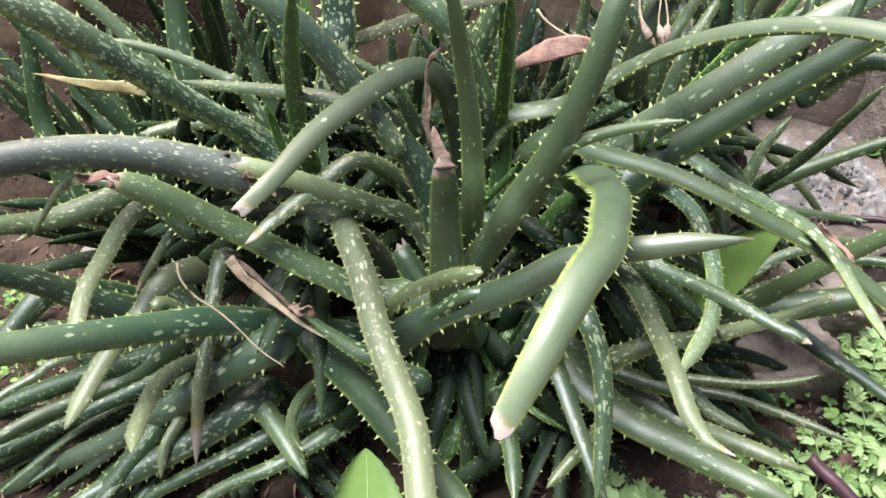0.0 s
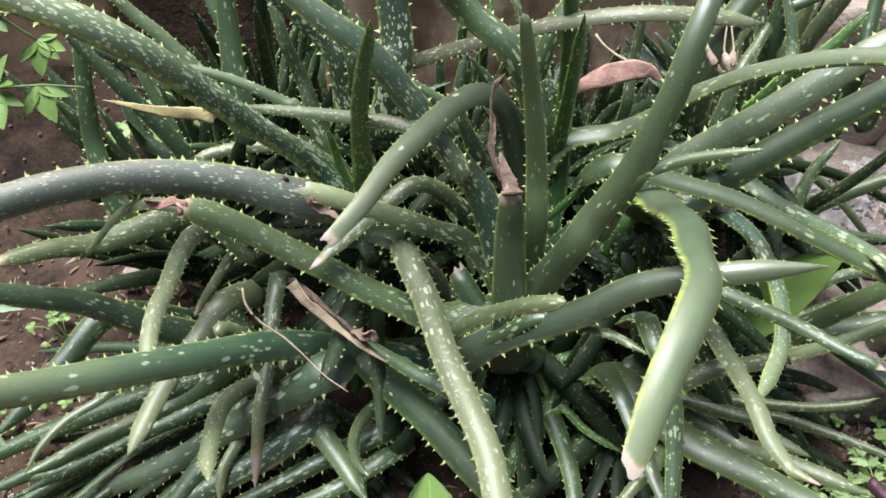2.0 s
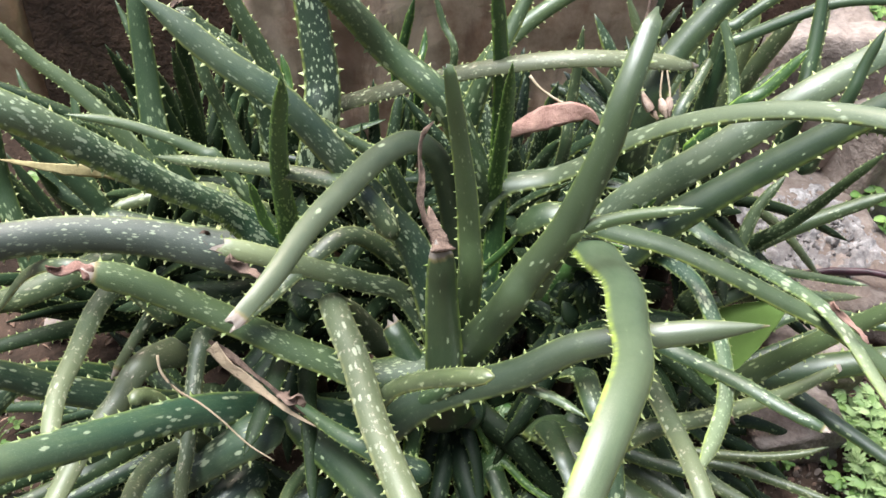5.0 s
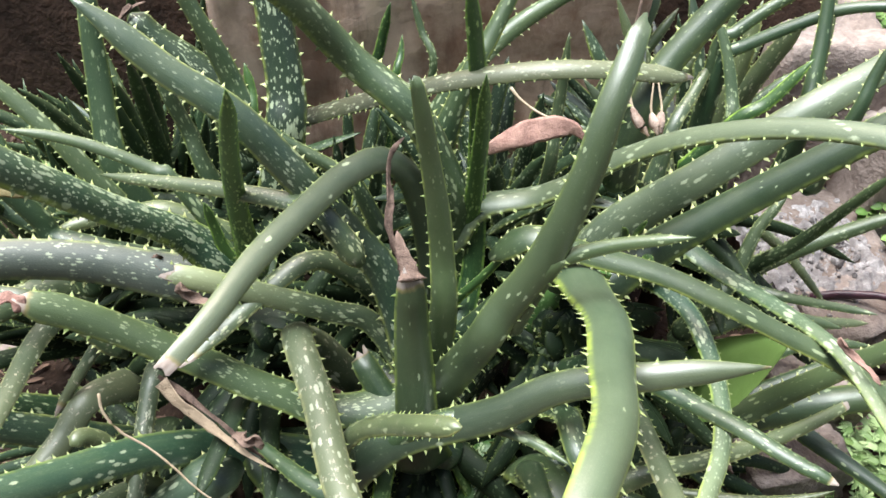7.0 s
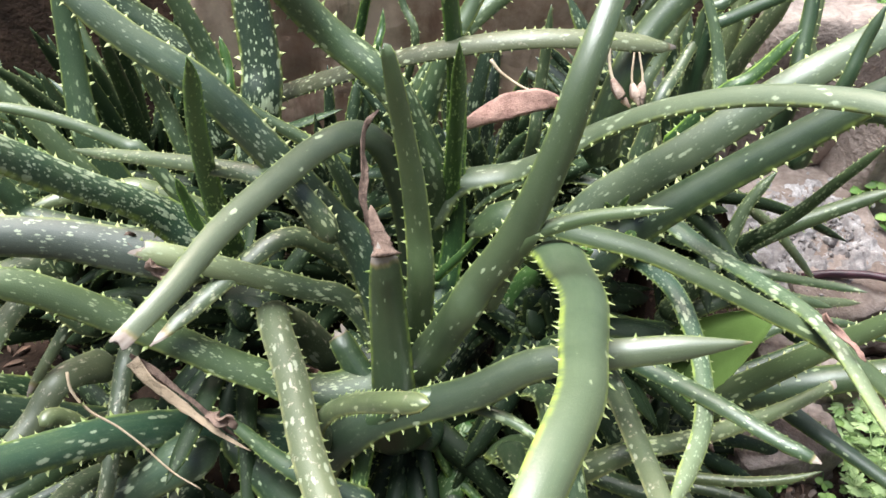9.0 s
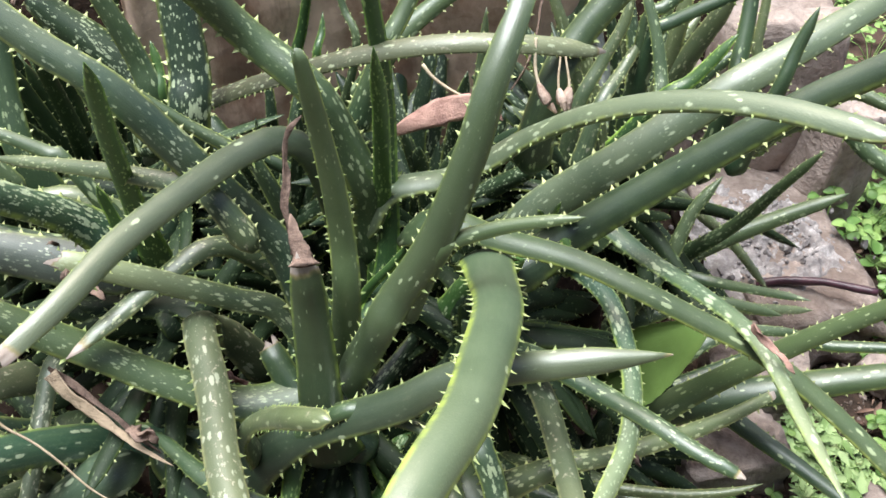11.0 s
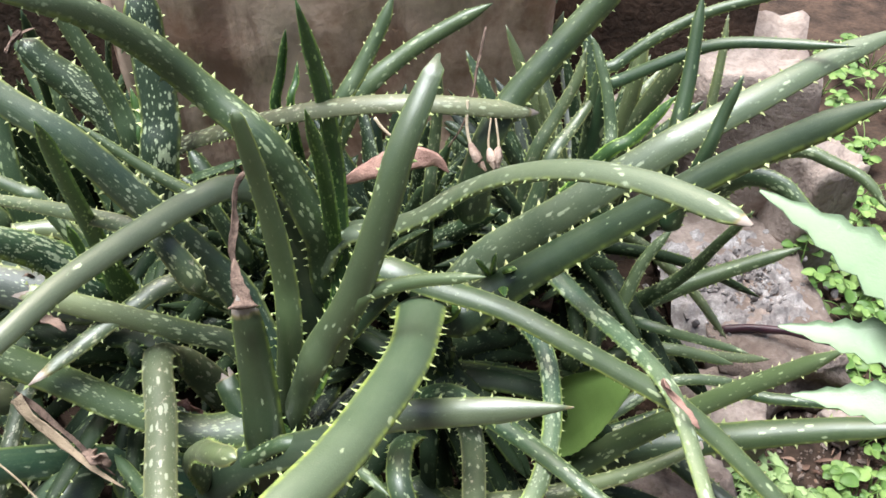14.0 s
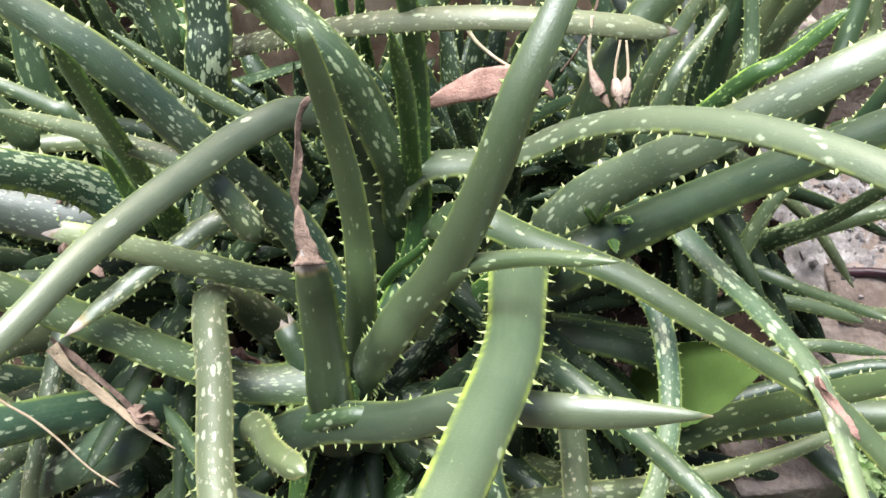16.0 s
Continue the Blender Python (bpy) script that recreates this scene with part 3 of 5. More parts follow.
leaf(centre, 0.048, (0.006, 0.619, 0.239), (0.004, 0.636, 0.284), (0.002, 0.650, 0.329), (0.001, 0.657, 0.371), (-0.000, 0.660, 0.392), tone='dimmed', tip='cut', dry=0.1, taper=0.55)
leaf(centre, 0.026, (0.065, 0.760, 0.269), (0.070, 0.799, 0.380), (0.069, 0.810, 0.465), (0.062, 0.809, 0.536), (0.052, 0.804, 0.609), tone='young')
leaf(centre, 0.023, (0.058, 0.777, 0.267), (0.064, 0.783, 0.343), (0.067, 0.758, 0.462), (0.064, 0.725, 0.552), tone='young')
leaf(centre, 0.030, (0.025, 0.787, 0.301), (0.005, 0.789, 0.390), (-0.023, 0.776, 0.428), (-0.055, 0.739, 0.440), (-0.084, 0.671, 0.459), (-0.114, 0.596, 0.477), (-0.137, 0.534, 0.482), (-0.164, 0.487, 0.480), tone='sheened', tip='cut', dry=0.045, taper=0.5, power=1.8)
leaf(centre, 0.024, (-0.036, 0.714, 0.264), (-0.076, 0.714, 0.285), (-0.108, 0.709, 0.305), (-0.187, 0.700, 0.347), (-0.223, 0.697, 0.364), tone='fading', tip='cut', dry=0.02, taper=0.9)
leaf(centre, 0.028, (-0.025, 0.768, 0.240), (-0.070, 0.758, 0.305), (-0.100, 0.743, 0.328), (-0.133, 0.717, 0.321), (-0.173, 0.674, 0.312), (-0.209, 0.631, 0.305), tone='old', dry=0.1, taper=0.6)
leaf(centre, 0.037, (-0.021, 0.726, 0.317), (-0.052, 0.734, 0.368), (-0.080, 0.732, 0.416), (-0.102, 0.733, 0.450), (-0.145, 0.740, 0.506), (-0.195, 0.750, 0.542), (-0.237, 0.762, 0.578), (-0.264, 0.768, 0.600), tone='blue', taper=0.65)
leaf(centre, 0.036, (-0.078, 0.648, 0.210), (-0.123, 0.652, 0.232), (-0.160, 0.655, 0.253), (-0.190, 0.657, 0.276), (-0.262, 0.655, 0.333), (-0.303, 0.651, 0.365), (-0.333, 0.643, 0.387), tip='blunt', dry=0.05, taper=0.8)
leaf(centre, 0.039, (-0.114, 0.658, 0.111), (-0.154, 0.653, 0.133), (-0.195, 0.644, 0.156), (-0.233, 0.616, 0.199), (-0.267, 0.582, 0.237), (-0.319, 0.516, 0.299), (-0.363, 0.460, 0.351), (-0.395, 0.420, 0.388), (-0.418, 0.384, 0.425), (-0.437, 0.342, 0.471), (-0.447, 0.296, 0.523), tone='streaked', taper=0.7, twist=4)
leaf(centre, 0.032, (-0.093, 0.728, 0.210), (-0.112, 0.714, 0.258), (-0.109, 0.684, 0.274), (-0.085, 0.610, 0.279), (-0.067, 0.538, 0.282), (-0.050, 0.488, 0.282), (-0.036, 0.450, 0.281), (-0.025, 0.412, 0.275), (-0.019, 0.361, 0.268), (-0.016, 0.331, 0.266), (-0.013, 0.288, 0.266), tone='scurfy', tip='blunt', dry=0.04, taper=0.85)
leaf(centre, 0.041, (-0.152, 0.637, 0.141), (-0.135, 0.610, 0.142), (-0.083, 0.536, 0.168), (-0.036, 0.456, 0.196), (0.003, 0.394, 0.223), (0.032, 0.343, 0.252), tone='dimmed', taper=0.65)
leaf(centre, 0.024, (-0.060, 0.588, 0.244), (-0.043, 0.573, 0.286), (-0.023, 0.547, 0.330), (0.003, 0.507, 0.387), (0.033, 0.480, 0.422), tone='old', tip='blunt', taper=0.7)
leaf(centre, 0.043, (-0.059, 0.612, 0.160), (-0.008, 0.610, 0.215), (0.074, 0.577, 0.298), (0.124, 0.568, 0.347), (0.196, 0.550, 0.383), (0.281, 0.544, 0.399), tone='sheened', dry=0.006, taper=0.42)
leaf(centre, 0.036, (0.053, 0.790, 0.343), (0.049, 0.785, 0.367), (0.030, 0.792, 0.419), (0.005, 0.797, 0.469), (-0.047, 0.820, 0.507), (-0.084, 0.804, 0.564), (-0.116, 0.766, 0.617), (-0.138, 0.729, 0.646), (-0.151, 0.700, 0.662), taper=0.8, twist=10)
leaf(centre, 0.037, (-0.265, 0.672, 0.121), (-0.234, 0.614, 0.100), (-0.211, 0.571, 0.092), (-0.178, 0.524, 0.088), (-0.151, 0.484, 0.082))
leaf(centre, 0.019, (-0.127, 0.615, 0.101), (-0.147, 0.593, 0.113), (-0.162, 0.557, 0.131), (-0.166, 0.523, 0.144), (-0.159, 0.491, 0.157), (-0.145, 0.468, 0.167), tone='old')
leaf(centre, 0.023, (-0.061, 0.538, 0.221), (-0.079, 0.553, 0.215), (-0.104, 0.574, 0.208), (-0.136, 0.608, 0.195), (-0.160, 0.634, 0.189), taper=0.5)
leaf(centre, 0.033, (0.033, 0.681, 0.098), (0.050, 0.642, 0.091), (0.068, 0.576, 0.089), (0.078, 0.514, 0.090), (0.078, 0.449, 0.088))
leaf(centre, 0.039, (0.079, 0.626, 0.111), (0.052, 0.594, 0.086), (0.024, 0.567, 0.066), (-0.003, 0.534, 0.045), (-0.033, 0.500, 0.026), tone='fresh')
leaf(centre, 0.018, (0.020, 0.596, 0.261), (0.043, 0.594, 0.271), (0.066, 0.583, 0.275), (0.103, 0.559, 0.284), (0.135, 0.528, 0.290))
leaf(centre, 0.015, (0.060, 0.614, 0.108), (0.079, 0.598, 0.100), (0.105, 0.572, 0.089), (0.146, 0.546, 0.083), tone='young')
leaf(centre, 0.028, (-0.016, 0.643, 0.165), (-0.026, 0.615, 0.158), (-0.032, 0.589, 0.138), (-0.036, 0.560, 0.118), tone='young')
leaf(centre, 0.032, (0.006, 0.642, 0.183), (-0.027, 0.668, 0.206), (-0.053, 0.700, 0.237), tip='cut', dry=0.06, taper=0.8)
leaf(centre, 0.013, (0.040, 0.742, 0.250), (0.075, 0.735, 0.310), (0.109, 0.724, 0.376), tone='young')
leaf(centre, 0.027, (0.035, 0.715, 0.215), (0.080, 0.717, 0.280), (0.117, 0.718, 0.332), (0.150, 0.722, 0.370), tone='spotty')

leaf(left, 0.017, (-0.052, 0.779, 0.403), (-0.069, 0.783, 0.413), (-0.107, 0.791, 0.435), (-0.144, 0.799, 0.461), (-0.169, 0.804, 0.481))
leaf(left, 0.037, (-0.169, 0.755, 0.297), (-0.215, 0.751, 0.357), (-0.254, 0.687, 0.452), (-0.287, 0.633, 0.535), (-0.314, 0.604, 0.586), (-0.345, 0.589, 0.619), (-0.384, 0.583, 0.642), (-0.412, 0.577, 0.659), (-0.459, 0.563, 0.688), tone='streaked', taper=0.75, twist=10)
leaf(left, 0.042, (-0.234, 0.752, 0.301), (-0.307, 0.746, 0.329), (-0.369, 0.730, 0.351), (-0.423, 0.706, 0.367), (-0.472, 0.676, 0.379), (-0.499, 0.657, 0.383), (-0.531, 0.631, 0.389), (-0.582, 0.584, 0.400), (-0.630, 0.531, 0.413), tone='plum', taper=0.75, twist=-8)
leaf(left, 0.039, (-0.332, 0.677, 0.122), (-0.377, 0.665, 0.162), (-0.413, 0.651, 0.196), (-0.456, 0.630, 0.253), (-0.486, 0.599, 0.298), (-0.517, 0.569, 0.339), (-0.553, 0.521, 0.404), tone='blue', twist=0)
leaf(left, 0.024, (-0.157, 0.753, 0.336), (-0.157, 0.742, 0.401), (-0.149, 0.716, 0.478), (-0.136, 0.687, 0.548), (-0.133, 0.677, 0.571), tone='young')
leaf(left, 0.016, (-0.180, 0.758, 0.328), (-0.188, 0.763, 0.356), (-0.194, 0.766, 0.387), tone='young')
leaf(left, 0.018, (-0.228, 0.797, 0.390), (-0.240, 0.800, 0.398), (-0.288, 0.805, 0.421), (-0.328, 0.805, 0.437), (-0.373, 0.799, 0.451))
leaf(left, 0.021, (-0.075, 0.700, 0.428), (-0.104, 0.718, 0.427), (-0.147, 0.737, 0.422), (-0.199, 0.761, 0.412), (-0.263, 0.786, 0.401), (-0.296, 0.796, 0.399), tone='old')
leaf(left, 0.022, (-0.340, 0.836, 0.406), (-0.380, 0.851, 0.451), (-0.410, 0.857, 0.479), (-0.439, 0.864, 0.513), (-0.462, 0.867, 0.537))
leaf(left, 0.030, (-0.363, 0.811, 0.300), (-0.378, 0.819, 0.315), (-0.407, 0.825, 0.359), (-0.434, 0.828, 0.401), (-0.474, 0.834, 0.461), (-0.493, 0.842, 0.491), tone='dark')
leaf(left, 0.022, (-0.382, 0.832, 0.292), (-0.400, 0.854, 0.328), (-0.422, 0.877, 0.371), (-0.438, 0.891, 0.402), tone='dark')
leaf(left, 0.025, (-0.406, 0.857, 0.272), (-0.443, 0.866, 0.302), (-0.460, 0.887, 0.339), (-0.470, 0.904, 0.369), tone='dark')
leaf(left, 0.028, (-0.261, 0.865, 0.290), (-0.296, 0.861, 0.294), (-0.336, 0.850, 0.295), (-0.382, 0.832, 0.292), tone='old')
leaf(left, 0.021, (-0.275, 0.600, 0.190), (-0.290, 0.608, 0.222), (-0.304, 0.604, 0.242), (-0.312, 0.592, 0.246), tone='old', tip='blunt', taper=0.8)

leaf(right, 0.044, (0.162, 0.740, 0.285), (0.158, 0.700, 0.345), (0.156, 0.636, 0.385), (0.151, 0.566, 0.430), (0.133, 0.491, 0.469), (0.114, 0.420, 0.512), (0.086, 0.360, 0.539), (0.056, 0.306, 0.529), (0.029, 0.250, 0.540), tone='pale', tip='cut', dry=0.03, taper=0.44, twist=-14, twist_end=-12, power=1.5)
leaf(right, 0.017, (0.111, 0.610, 0.445), (0.122, 0.613, 0.455), (0.156, 0.607, 0.473), (0.185, 0.597, 0.487), (0.210, 0.588, 0.498), tone='sparse')
leaf(right, 0.024, (0.117, 0.715, 0.382), (0.168, 0.700, 0.372), (0.235, 0.679, 0.364), (0.289, 0.651, 0.353), (0.343, 0.626, 0.336), (0.391, 0.601, 0.322), (0.435, 0.565, 0.301), (0.477, 0.522, 0.278), (0.516, 0.472, 0.253), tone='sparse', taper=0.75, twist=-20)
leaf(right, 0.025, (0.291, 0.813, 0.284), (0.325, 0.754, 0.292), (0.356, 0.685, 0.314), (0.379, 0.604, 0.341), (0.382, 0.505, 0.355), (0.378, 0.433, 0.372), tone='streaked', twist=-30)
leaf(right, 0.031, (0.071, 0.792, 0.350), (0.128, 0.785, 0.372), (0.160, 0.767, 0.405), (0.191, 0.751, 0.443), (0.229, 0.708, 0.498), (0.271, 0.652, 0.549), (0.310, 0.596, 0.584), (0.342, 0.552, 0.600), (0.360, 0.521, 0.610), tone='blue', tip='blunt', dry=0.03, taper=0.6, twist=-24)
leaf(right, 0.043, (0.223, 0.815, 0.293), (0.259, 0.815, 0.331), (0.303, 0.808, 0.376), (0.396, 0.817, 0.450), (0.430, 0.827, 0.467), (0.486, 0.849, 0.488), (0.554, 0.883, 0.507), (0.598, 0.898, 0.519), (0.644, 0.912, 0.532), tone='blue')
leaf(right, 0.040, (0.219, 0.739, 0.312), (0.259, 0.745, 0.344), (0.313, 0.744, 0.391), (0.374, 0.735, 0.450), (0.424, 0.725, 0.500), (0.454, 0.714, 0.529), (0.492, 0.696, 0.570), (0.515, 0.681, 0.596), tone='dimmed', taper=0.65, twist=-15)

leaf(right, 0.014, (0.227, 0.768, 0.312), (0.227, 0.748, 0.356), (0.227, 0.729, 0.387), tone='young', taper=0.6)
leaf(right, 0.014, (0.235, 0.768, 0.312), (0.241, 0.748, 0.347), (0.248, 0.727, 0.369), tone='young', taper=0.6)
leaf(right, 0.014, (0.224, 0.767, 0.312), (0.216, 0.750, 0.350), (0.209, 0.732, 0.376), tone='young', taper=0.6)
leaf(right, 0.014, (0.237, 0.764, 0.308), (0.237, 0.740, 0.332), (0.238, 0.715, 0.343), tone='young', taper=0.6)
leaf(right, 0.032, (0.150, 0.745, 0.265), (0.178, 0.725, 0.305), (0.196, 0.706, 0.340), tone='fresh')

leaf(backright, 0.030, (0.400, 0.867, 0.161), (0.463, 0.873, 0.195), (0.522, 0.873, 0.228), (0.594, 0.868, 0.270))
leaf(backright, 0.018, (0.436, 0.834, 0.238), (0.454, 0.815, 0.288), (0.463, 0.789, 0.351), (0.475, 0.763, 0.415))
leaf(backright, 0.022, (0.405, 0.835, 0.418), (0.415, 0.862, 0.451), (0.424, 0.889, 0.484), (0.430, 0.918, 0.523), (0.434, 0.937, 0.552), tone='dark')
leaf(backright, 0.019, (0.359, 0.896, 0.379), (0.360, 0.915, 0.402), (0.355, 0.940, 0.433), (0.343, 0.969, 0.468), (0.335, 0.979, 0.481))
leaf(backright, 0.021, (0.344, 0.855, 0.411), (0.372, 0.856, 0.434), (0.407, 0.862, 0.480), tone='young')
leaf(backright, 0.031, (0.215, 0.783, 0.471), (0.240, 0.808, 0.509), (0.284, 0.829, 0.555), (0.323, 0.843, 0.598), (0.342, 0.849, 0.622), tone='sparse', taper=0.8)
leaf(backright, 0.021, (0.278, 0.922, 0.353), (0.303, 0.944, 0.399), (0.324, 0.959, 0.437), (0.332, 0.974, 0.469), tone='old')
leaf(backright, 0.020, (0.294, 0.892, 0.378), (0.322, 0.929, 0.397), (0.349, 0.966, 0.415), tone='old')
leaf(backright, 0.019, (0.349, 0.961, 0.435), (0.363, 0.966, 0.449), (0.408, 0.973, 0.483), (0.458, 0.972, 0.513), (0.524, 0.958, 0.542), (0.549, 0.951, 0.554))
leaf(backright, 0.019, (0.355, 0.950, 0.425), (0.370, 0.951, 0.441), (0.422, 0.939, 0.477), (0.467, 0.924, 0.503), (0.539, 0.880, 0.526), (0.565, 0.862, 0.535))
leaf(backright, 0.018, (0.420, 0.781, 0.467), (0.432, 0.795, 0.502), (0.445, 0.806, 0.538))
leaf(backright, 0.016, (0.403, 0.813, 0.200), (0.436, 0.786, 0.213), (0.487, 0.732, 0.248), (0.499, 0.720, 0.255))
leaf(backright, 0.020, (0.444, 0.812, 0.145), (0.508, 0.817, 0.133), (0.588, 0.828, 0.115), tone='old')
leaf(backright, 0.019, (0.433, 0.931, 0.209), (0.457, 0.922, 0.191), (0.494, 0.898, 0.166), (0.537, 0.851, 0.126), tone='old')
leaf(backright, 0.023, (0.355, 0.798, 0.190), (0.382, 0.817, 0.219), (0.408, 0.849, 0.263), (0.439, 0.867, 0.300))
leaf(backright, 0.022, (0.367, 0.792, 0.155), (0.411, 0.802, 0.163), (0.459, 0.799, 0.165), (0.524, 0.788, 0.153))
leaf(backright, 0.017, (0.480, 0.965, 0.363), (0.488, 0.984, 0.395), (0.495, 1.008, 0.438), (0.498, 1.030, 0.480), tone='old')
leaf(backright, 0.017, (0.412, 0.994, 0.282), (0.417, 1.018, 0.315), (0.423, 1.047, 0.359), tone='old')
leaf(backright, 0.027, (0.257, 1.054, 0.318), (0.283, 1.074, 0.354), (0.307, 1.096, 0.396), (0.324, 1.116, 0.437))
leaf(backright, 0.032, (0.216, 1.092, 0.325), (0.242, 1.116, 0.367), (0.268, 1.138, 0.410), (0.286, 1.152, 0.440))
leaf(backright, 0.020, (0.353, 1.016, 0.289), (0.357, 1.047, 0.333), (0.362, 1.058, 0.375), (0.355, 1.065, 0.408), tone='old')
leaf(backright, 0.022, (0.201, 1.118, 0.341), (0.214, 1.139, 0.377), (0.226, 1.147, 0.419), (0.231, 1.162, 0.449), tone='young')
leaf(backright, 0.032, (0.203, 1.087, 0.294), (0.243, 1.120, 0.348), (0.284, 1.141, 0.393), (0.322, 1.158, 0.435))
leaf(backright, 0.022, (0.276, 1.050, 0.295), (0.289, 1.072, 0.329), (0.321, 1.084, 0.380), (0.345, 1.098, 0.411), tone='old')
leaf(backright, 0.027, (0.392, 1.017, 0.262), (0.424, 1.025, 0.284), (0.460, 1.037, 0.318), (0.501, 1.046, 0.354), tone='dark')
leaf(backright, 0.027, (0.158, 1.161, 0.338), (0.194, 1.172, 0.358), (0.237, 1.184, 0.384), (0.286, 1.191, 0.406))
leaf(backright, 0.024, (0.342, 1.044, 0.240), (0.395, 1.075, 0.298), (0.418, 1.102, 0.348), (0.427, 1.116, 0.402))

leaf(backleft, 0.024, (-0.163, 0.932, 0.346), (-0.124, 0.924, 0.367), (-0.060, 0.878, 0.419), (0.039, 0.815, 0.487), (0.123, 0.785, 0.518), (0.194, 0.784, 0.517), (0.264, 0.801, 0.499), tone='umber', tip='blunt', dry=0.02, taper=0.8)
leaf(backleft, 0.030, (-0.173, 0.919, 0.369), (-0.185, 0.936, 0.410), (-0.203, 0.947, 0.455), (-0.225, 0.958, 0.505), (-0.235, 0.964, 0.535))
leaf(backleft, 0.017, (-0.166, 0.920, 0.373), (-0.167, 0.938, 0.400), (-0.173, 0.952, 0.426), tone='young')
leaf(backleft, 0.044, (-0.124, 0.860, 0.396), (-0.121, 0.884, 0.428), (-0.127, 0.913, 0.475), (-0.132, 0.935, 0.517), (-0.133, 0.954, 0.555), tone='spotty', taper=0.8)
leaf(backleft, 0.057, (-0.189, 0.943, 0.361), (-0.206, 0.957, 0.388), (-0.241, 0.966, 0.421), (-0.271, 0.971, 0.447), (-0.289, 0.977, 0.471), tone='spotty', tip='blunt')
leaf(backleft, 0.037, (-0.321, 0.902, 0.321), (-0.330, 0.927, 0.361), (-0.334, 0.959, 0.411), (-0.337, 0.984, 0.457), (-0.336, 1.011, 0.506), tone='dark')
leaf(backleft, 0.025, (-0.240, 0.949, 0.290), (-0.253, 0.969, 0.322), (-0.271, 0.980, 0.368), (-0.283, 1.001, 0.406), (-0.295, 1.012, 0.431))

leaf(back, 0.019, (-0.039, 1.054, 0.323), (-0.028, 1.062, 0.378), (-0.014, 1.060, 0.440), tone='young')
leaf(back, 0.016, (-0.010, 1.010, 0.360), (-0.003, 1.029, 0.389), (-0.001, 1.040, 0.409), tone='young')
leaf(back, 0.014, (0.035, 1.025, 0.367), (0.022, 1.050, 0.409), (0.009, 1.071, 0.449))
leaf(rear_gap, 0.019, (0.160, 0.880, 0.330), (0.165, 0.900, 0.380), (0.170, 0.915, 0.430), (0.172, 0.925, 0.475), tone='old')
leaf(back, 0.027, (0.066, 0.901, 0.437), (0.089, 0.921, 0.472), (0.112, 0.943, 0.511), (0.124, 0.956, 0.538), dry=0.02)
leaf(back, 0.029, (0.079, 0.989, 0.397), (0.128, 1.010, 0.435), (0.176, 1.022, 0.463), (0.230, 1.030, 0.491))

leaf(farright, 0.029, (0.310, 0.647, 0.141), (0.333, 0.650, 0.164), (0.376, 0.650, 0.207), (0.442, 0.633, 0.297), (0.490, 0.605, 0.380), (0.508, 0.596, 0.410), tone='sparse', dry=0.02)
leaf(farright, 0.019, (0.478, 0.705, 0.200), (0.529, 0.690, 0.217), (0.604, 0.661, 0.244), (0.638, 0.647, 0.258))
leaf(farright, 0.041, (0.440, 0.675, 0.159), (0.504, 0.667, 0.184), (0.569, 0.654, 0.214), (0.603, 0.645, 0.230), (0.645, 0.631, 0.252), tone='sparse')
leaf(farright, 0.027, (0.425, 0.719, 0.090), (0.474, 0.677, 0.080), (0.535, 0.616, 0.071), (0.575, 0.569, 0.066), tone='sparse')
leaf(farright, 0.024, (0.488, 0.845, 0.390), (0.524, 0.828, 0.395), (0.550, 0.798, 0.379), (0.591, 0.757, 0.366), (0.623, 0.718, 0.352), twist=30)
leaf(farright, 0.021, (0.539, 0.924, 0.352), (0.578, 0.917, 0.373), (0.605, 0.899, 0.372), (0.636, 0.873, 0.367), (0.657, 0.843, 0.349))
leaf(farright, 0.019, (0.369, 0.701, 0.181), (0.410, 0.720, 0.196), (0.450, 0.726, 0.203), (0.516, 0.722, 0.200))

leaf(lowleft, 0.024, (-0.346, 0.735, 0.264), (-0.359, 0.697, 0.279), (-0.355, 0.609, 0.302), (-0.355, 0.557, 0.311), (-0.350, 0.511, 0.307), (-0.344, 0.483, 0.301), tone='scurfy', taper=0.65)
leaf(lowleft, 0.030, (-0.321, 0.668, 0.214), (-0.343, 0.630, 0.199), (-0.367, 0.592, 0.188), (-0.384, 0.555, 0.176), (-0.402, 0.496, 0.162), tone='scurfy', taper=0.65)
leaf(lowleft, 0.017, (-0.288, 0.700, 0.284), (-0.302, 0.693, 0.273), (-0.331, 0.674, 0.237), (-0.356, 0.654, 0.203), tone='scurfy', dry=0.2)
leaf(lowleft, 0.018, (-0.330, 0.690, 0.325), (-0.378, 0.692, 0.345), (-0.432, 0.716, 0.307), (-0.509, 0.762, 0.205), (-0.558, 0.779, 0.162), tone='old', dry=0.15)
leaf(lowleft, 0.041, (-0.420, 0.859, 0.175), (-0.501, 0.787, 0.196), (-0.543, 0.745, 0.225), (-0.569, 0.717, 0.239), (-0.593, 0.688, 0.252), tone='old', dry=0.12)
leaf(lowleft, 0.024, (-0.293, 0.620, 0.118), (-0.303, 0.597, 0.140), (-0.308, 0.548, 0.179), (-0.301, 0.493, 0.215), (-0.291, 0.443, 0.245), (-0.277, 0.401, 0.273), tone='scurfy', taper=0.65)
leaf(lowleft, 0.022, (-0.262, 0.698, 0.218), (-0.265, 0.656, 0.206), (-0.267, 0.586, 0.176), (-0.273, 0.554, 0.151), (-0.279, 0.519, 0.101), (-0.280, 0.503, 0.079), tone='scurfy', dry=0.3)
leaf(lowleft, 0.015, (-0.411, 0.563, 0.198), (-0.436, 0.543, 0.195), (-0.466, 0.518, 0.193), (-0.486, 0.490, 0.185), (-0.495, 0.466, 0.176), tone='old')
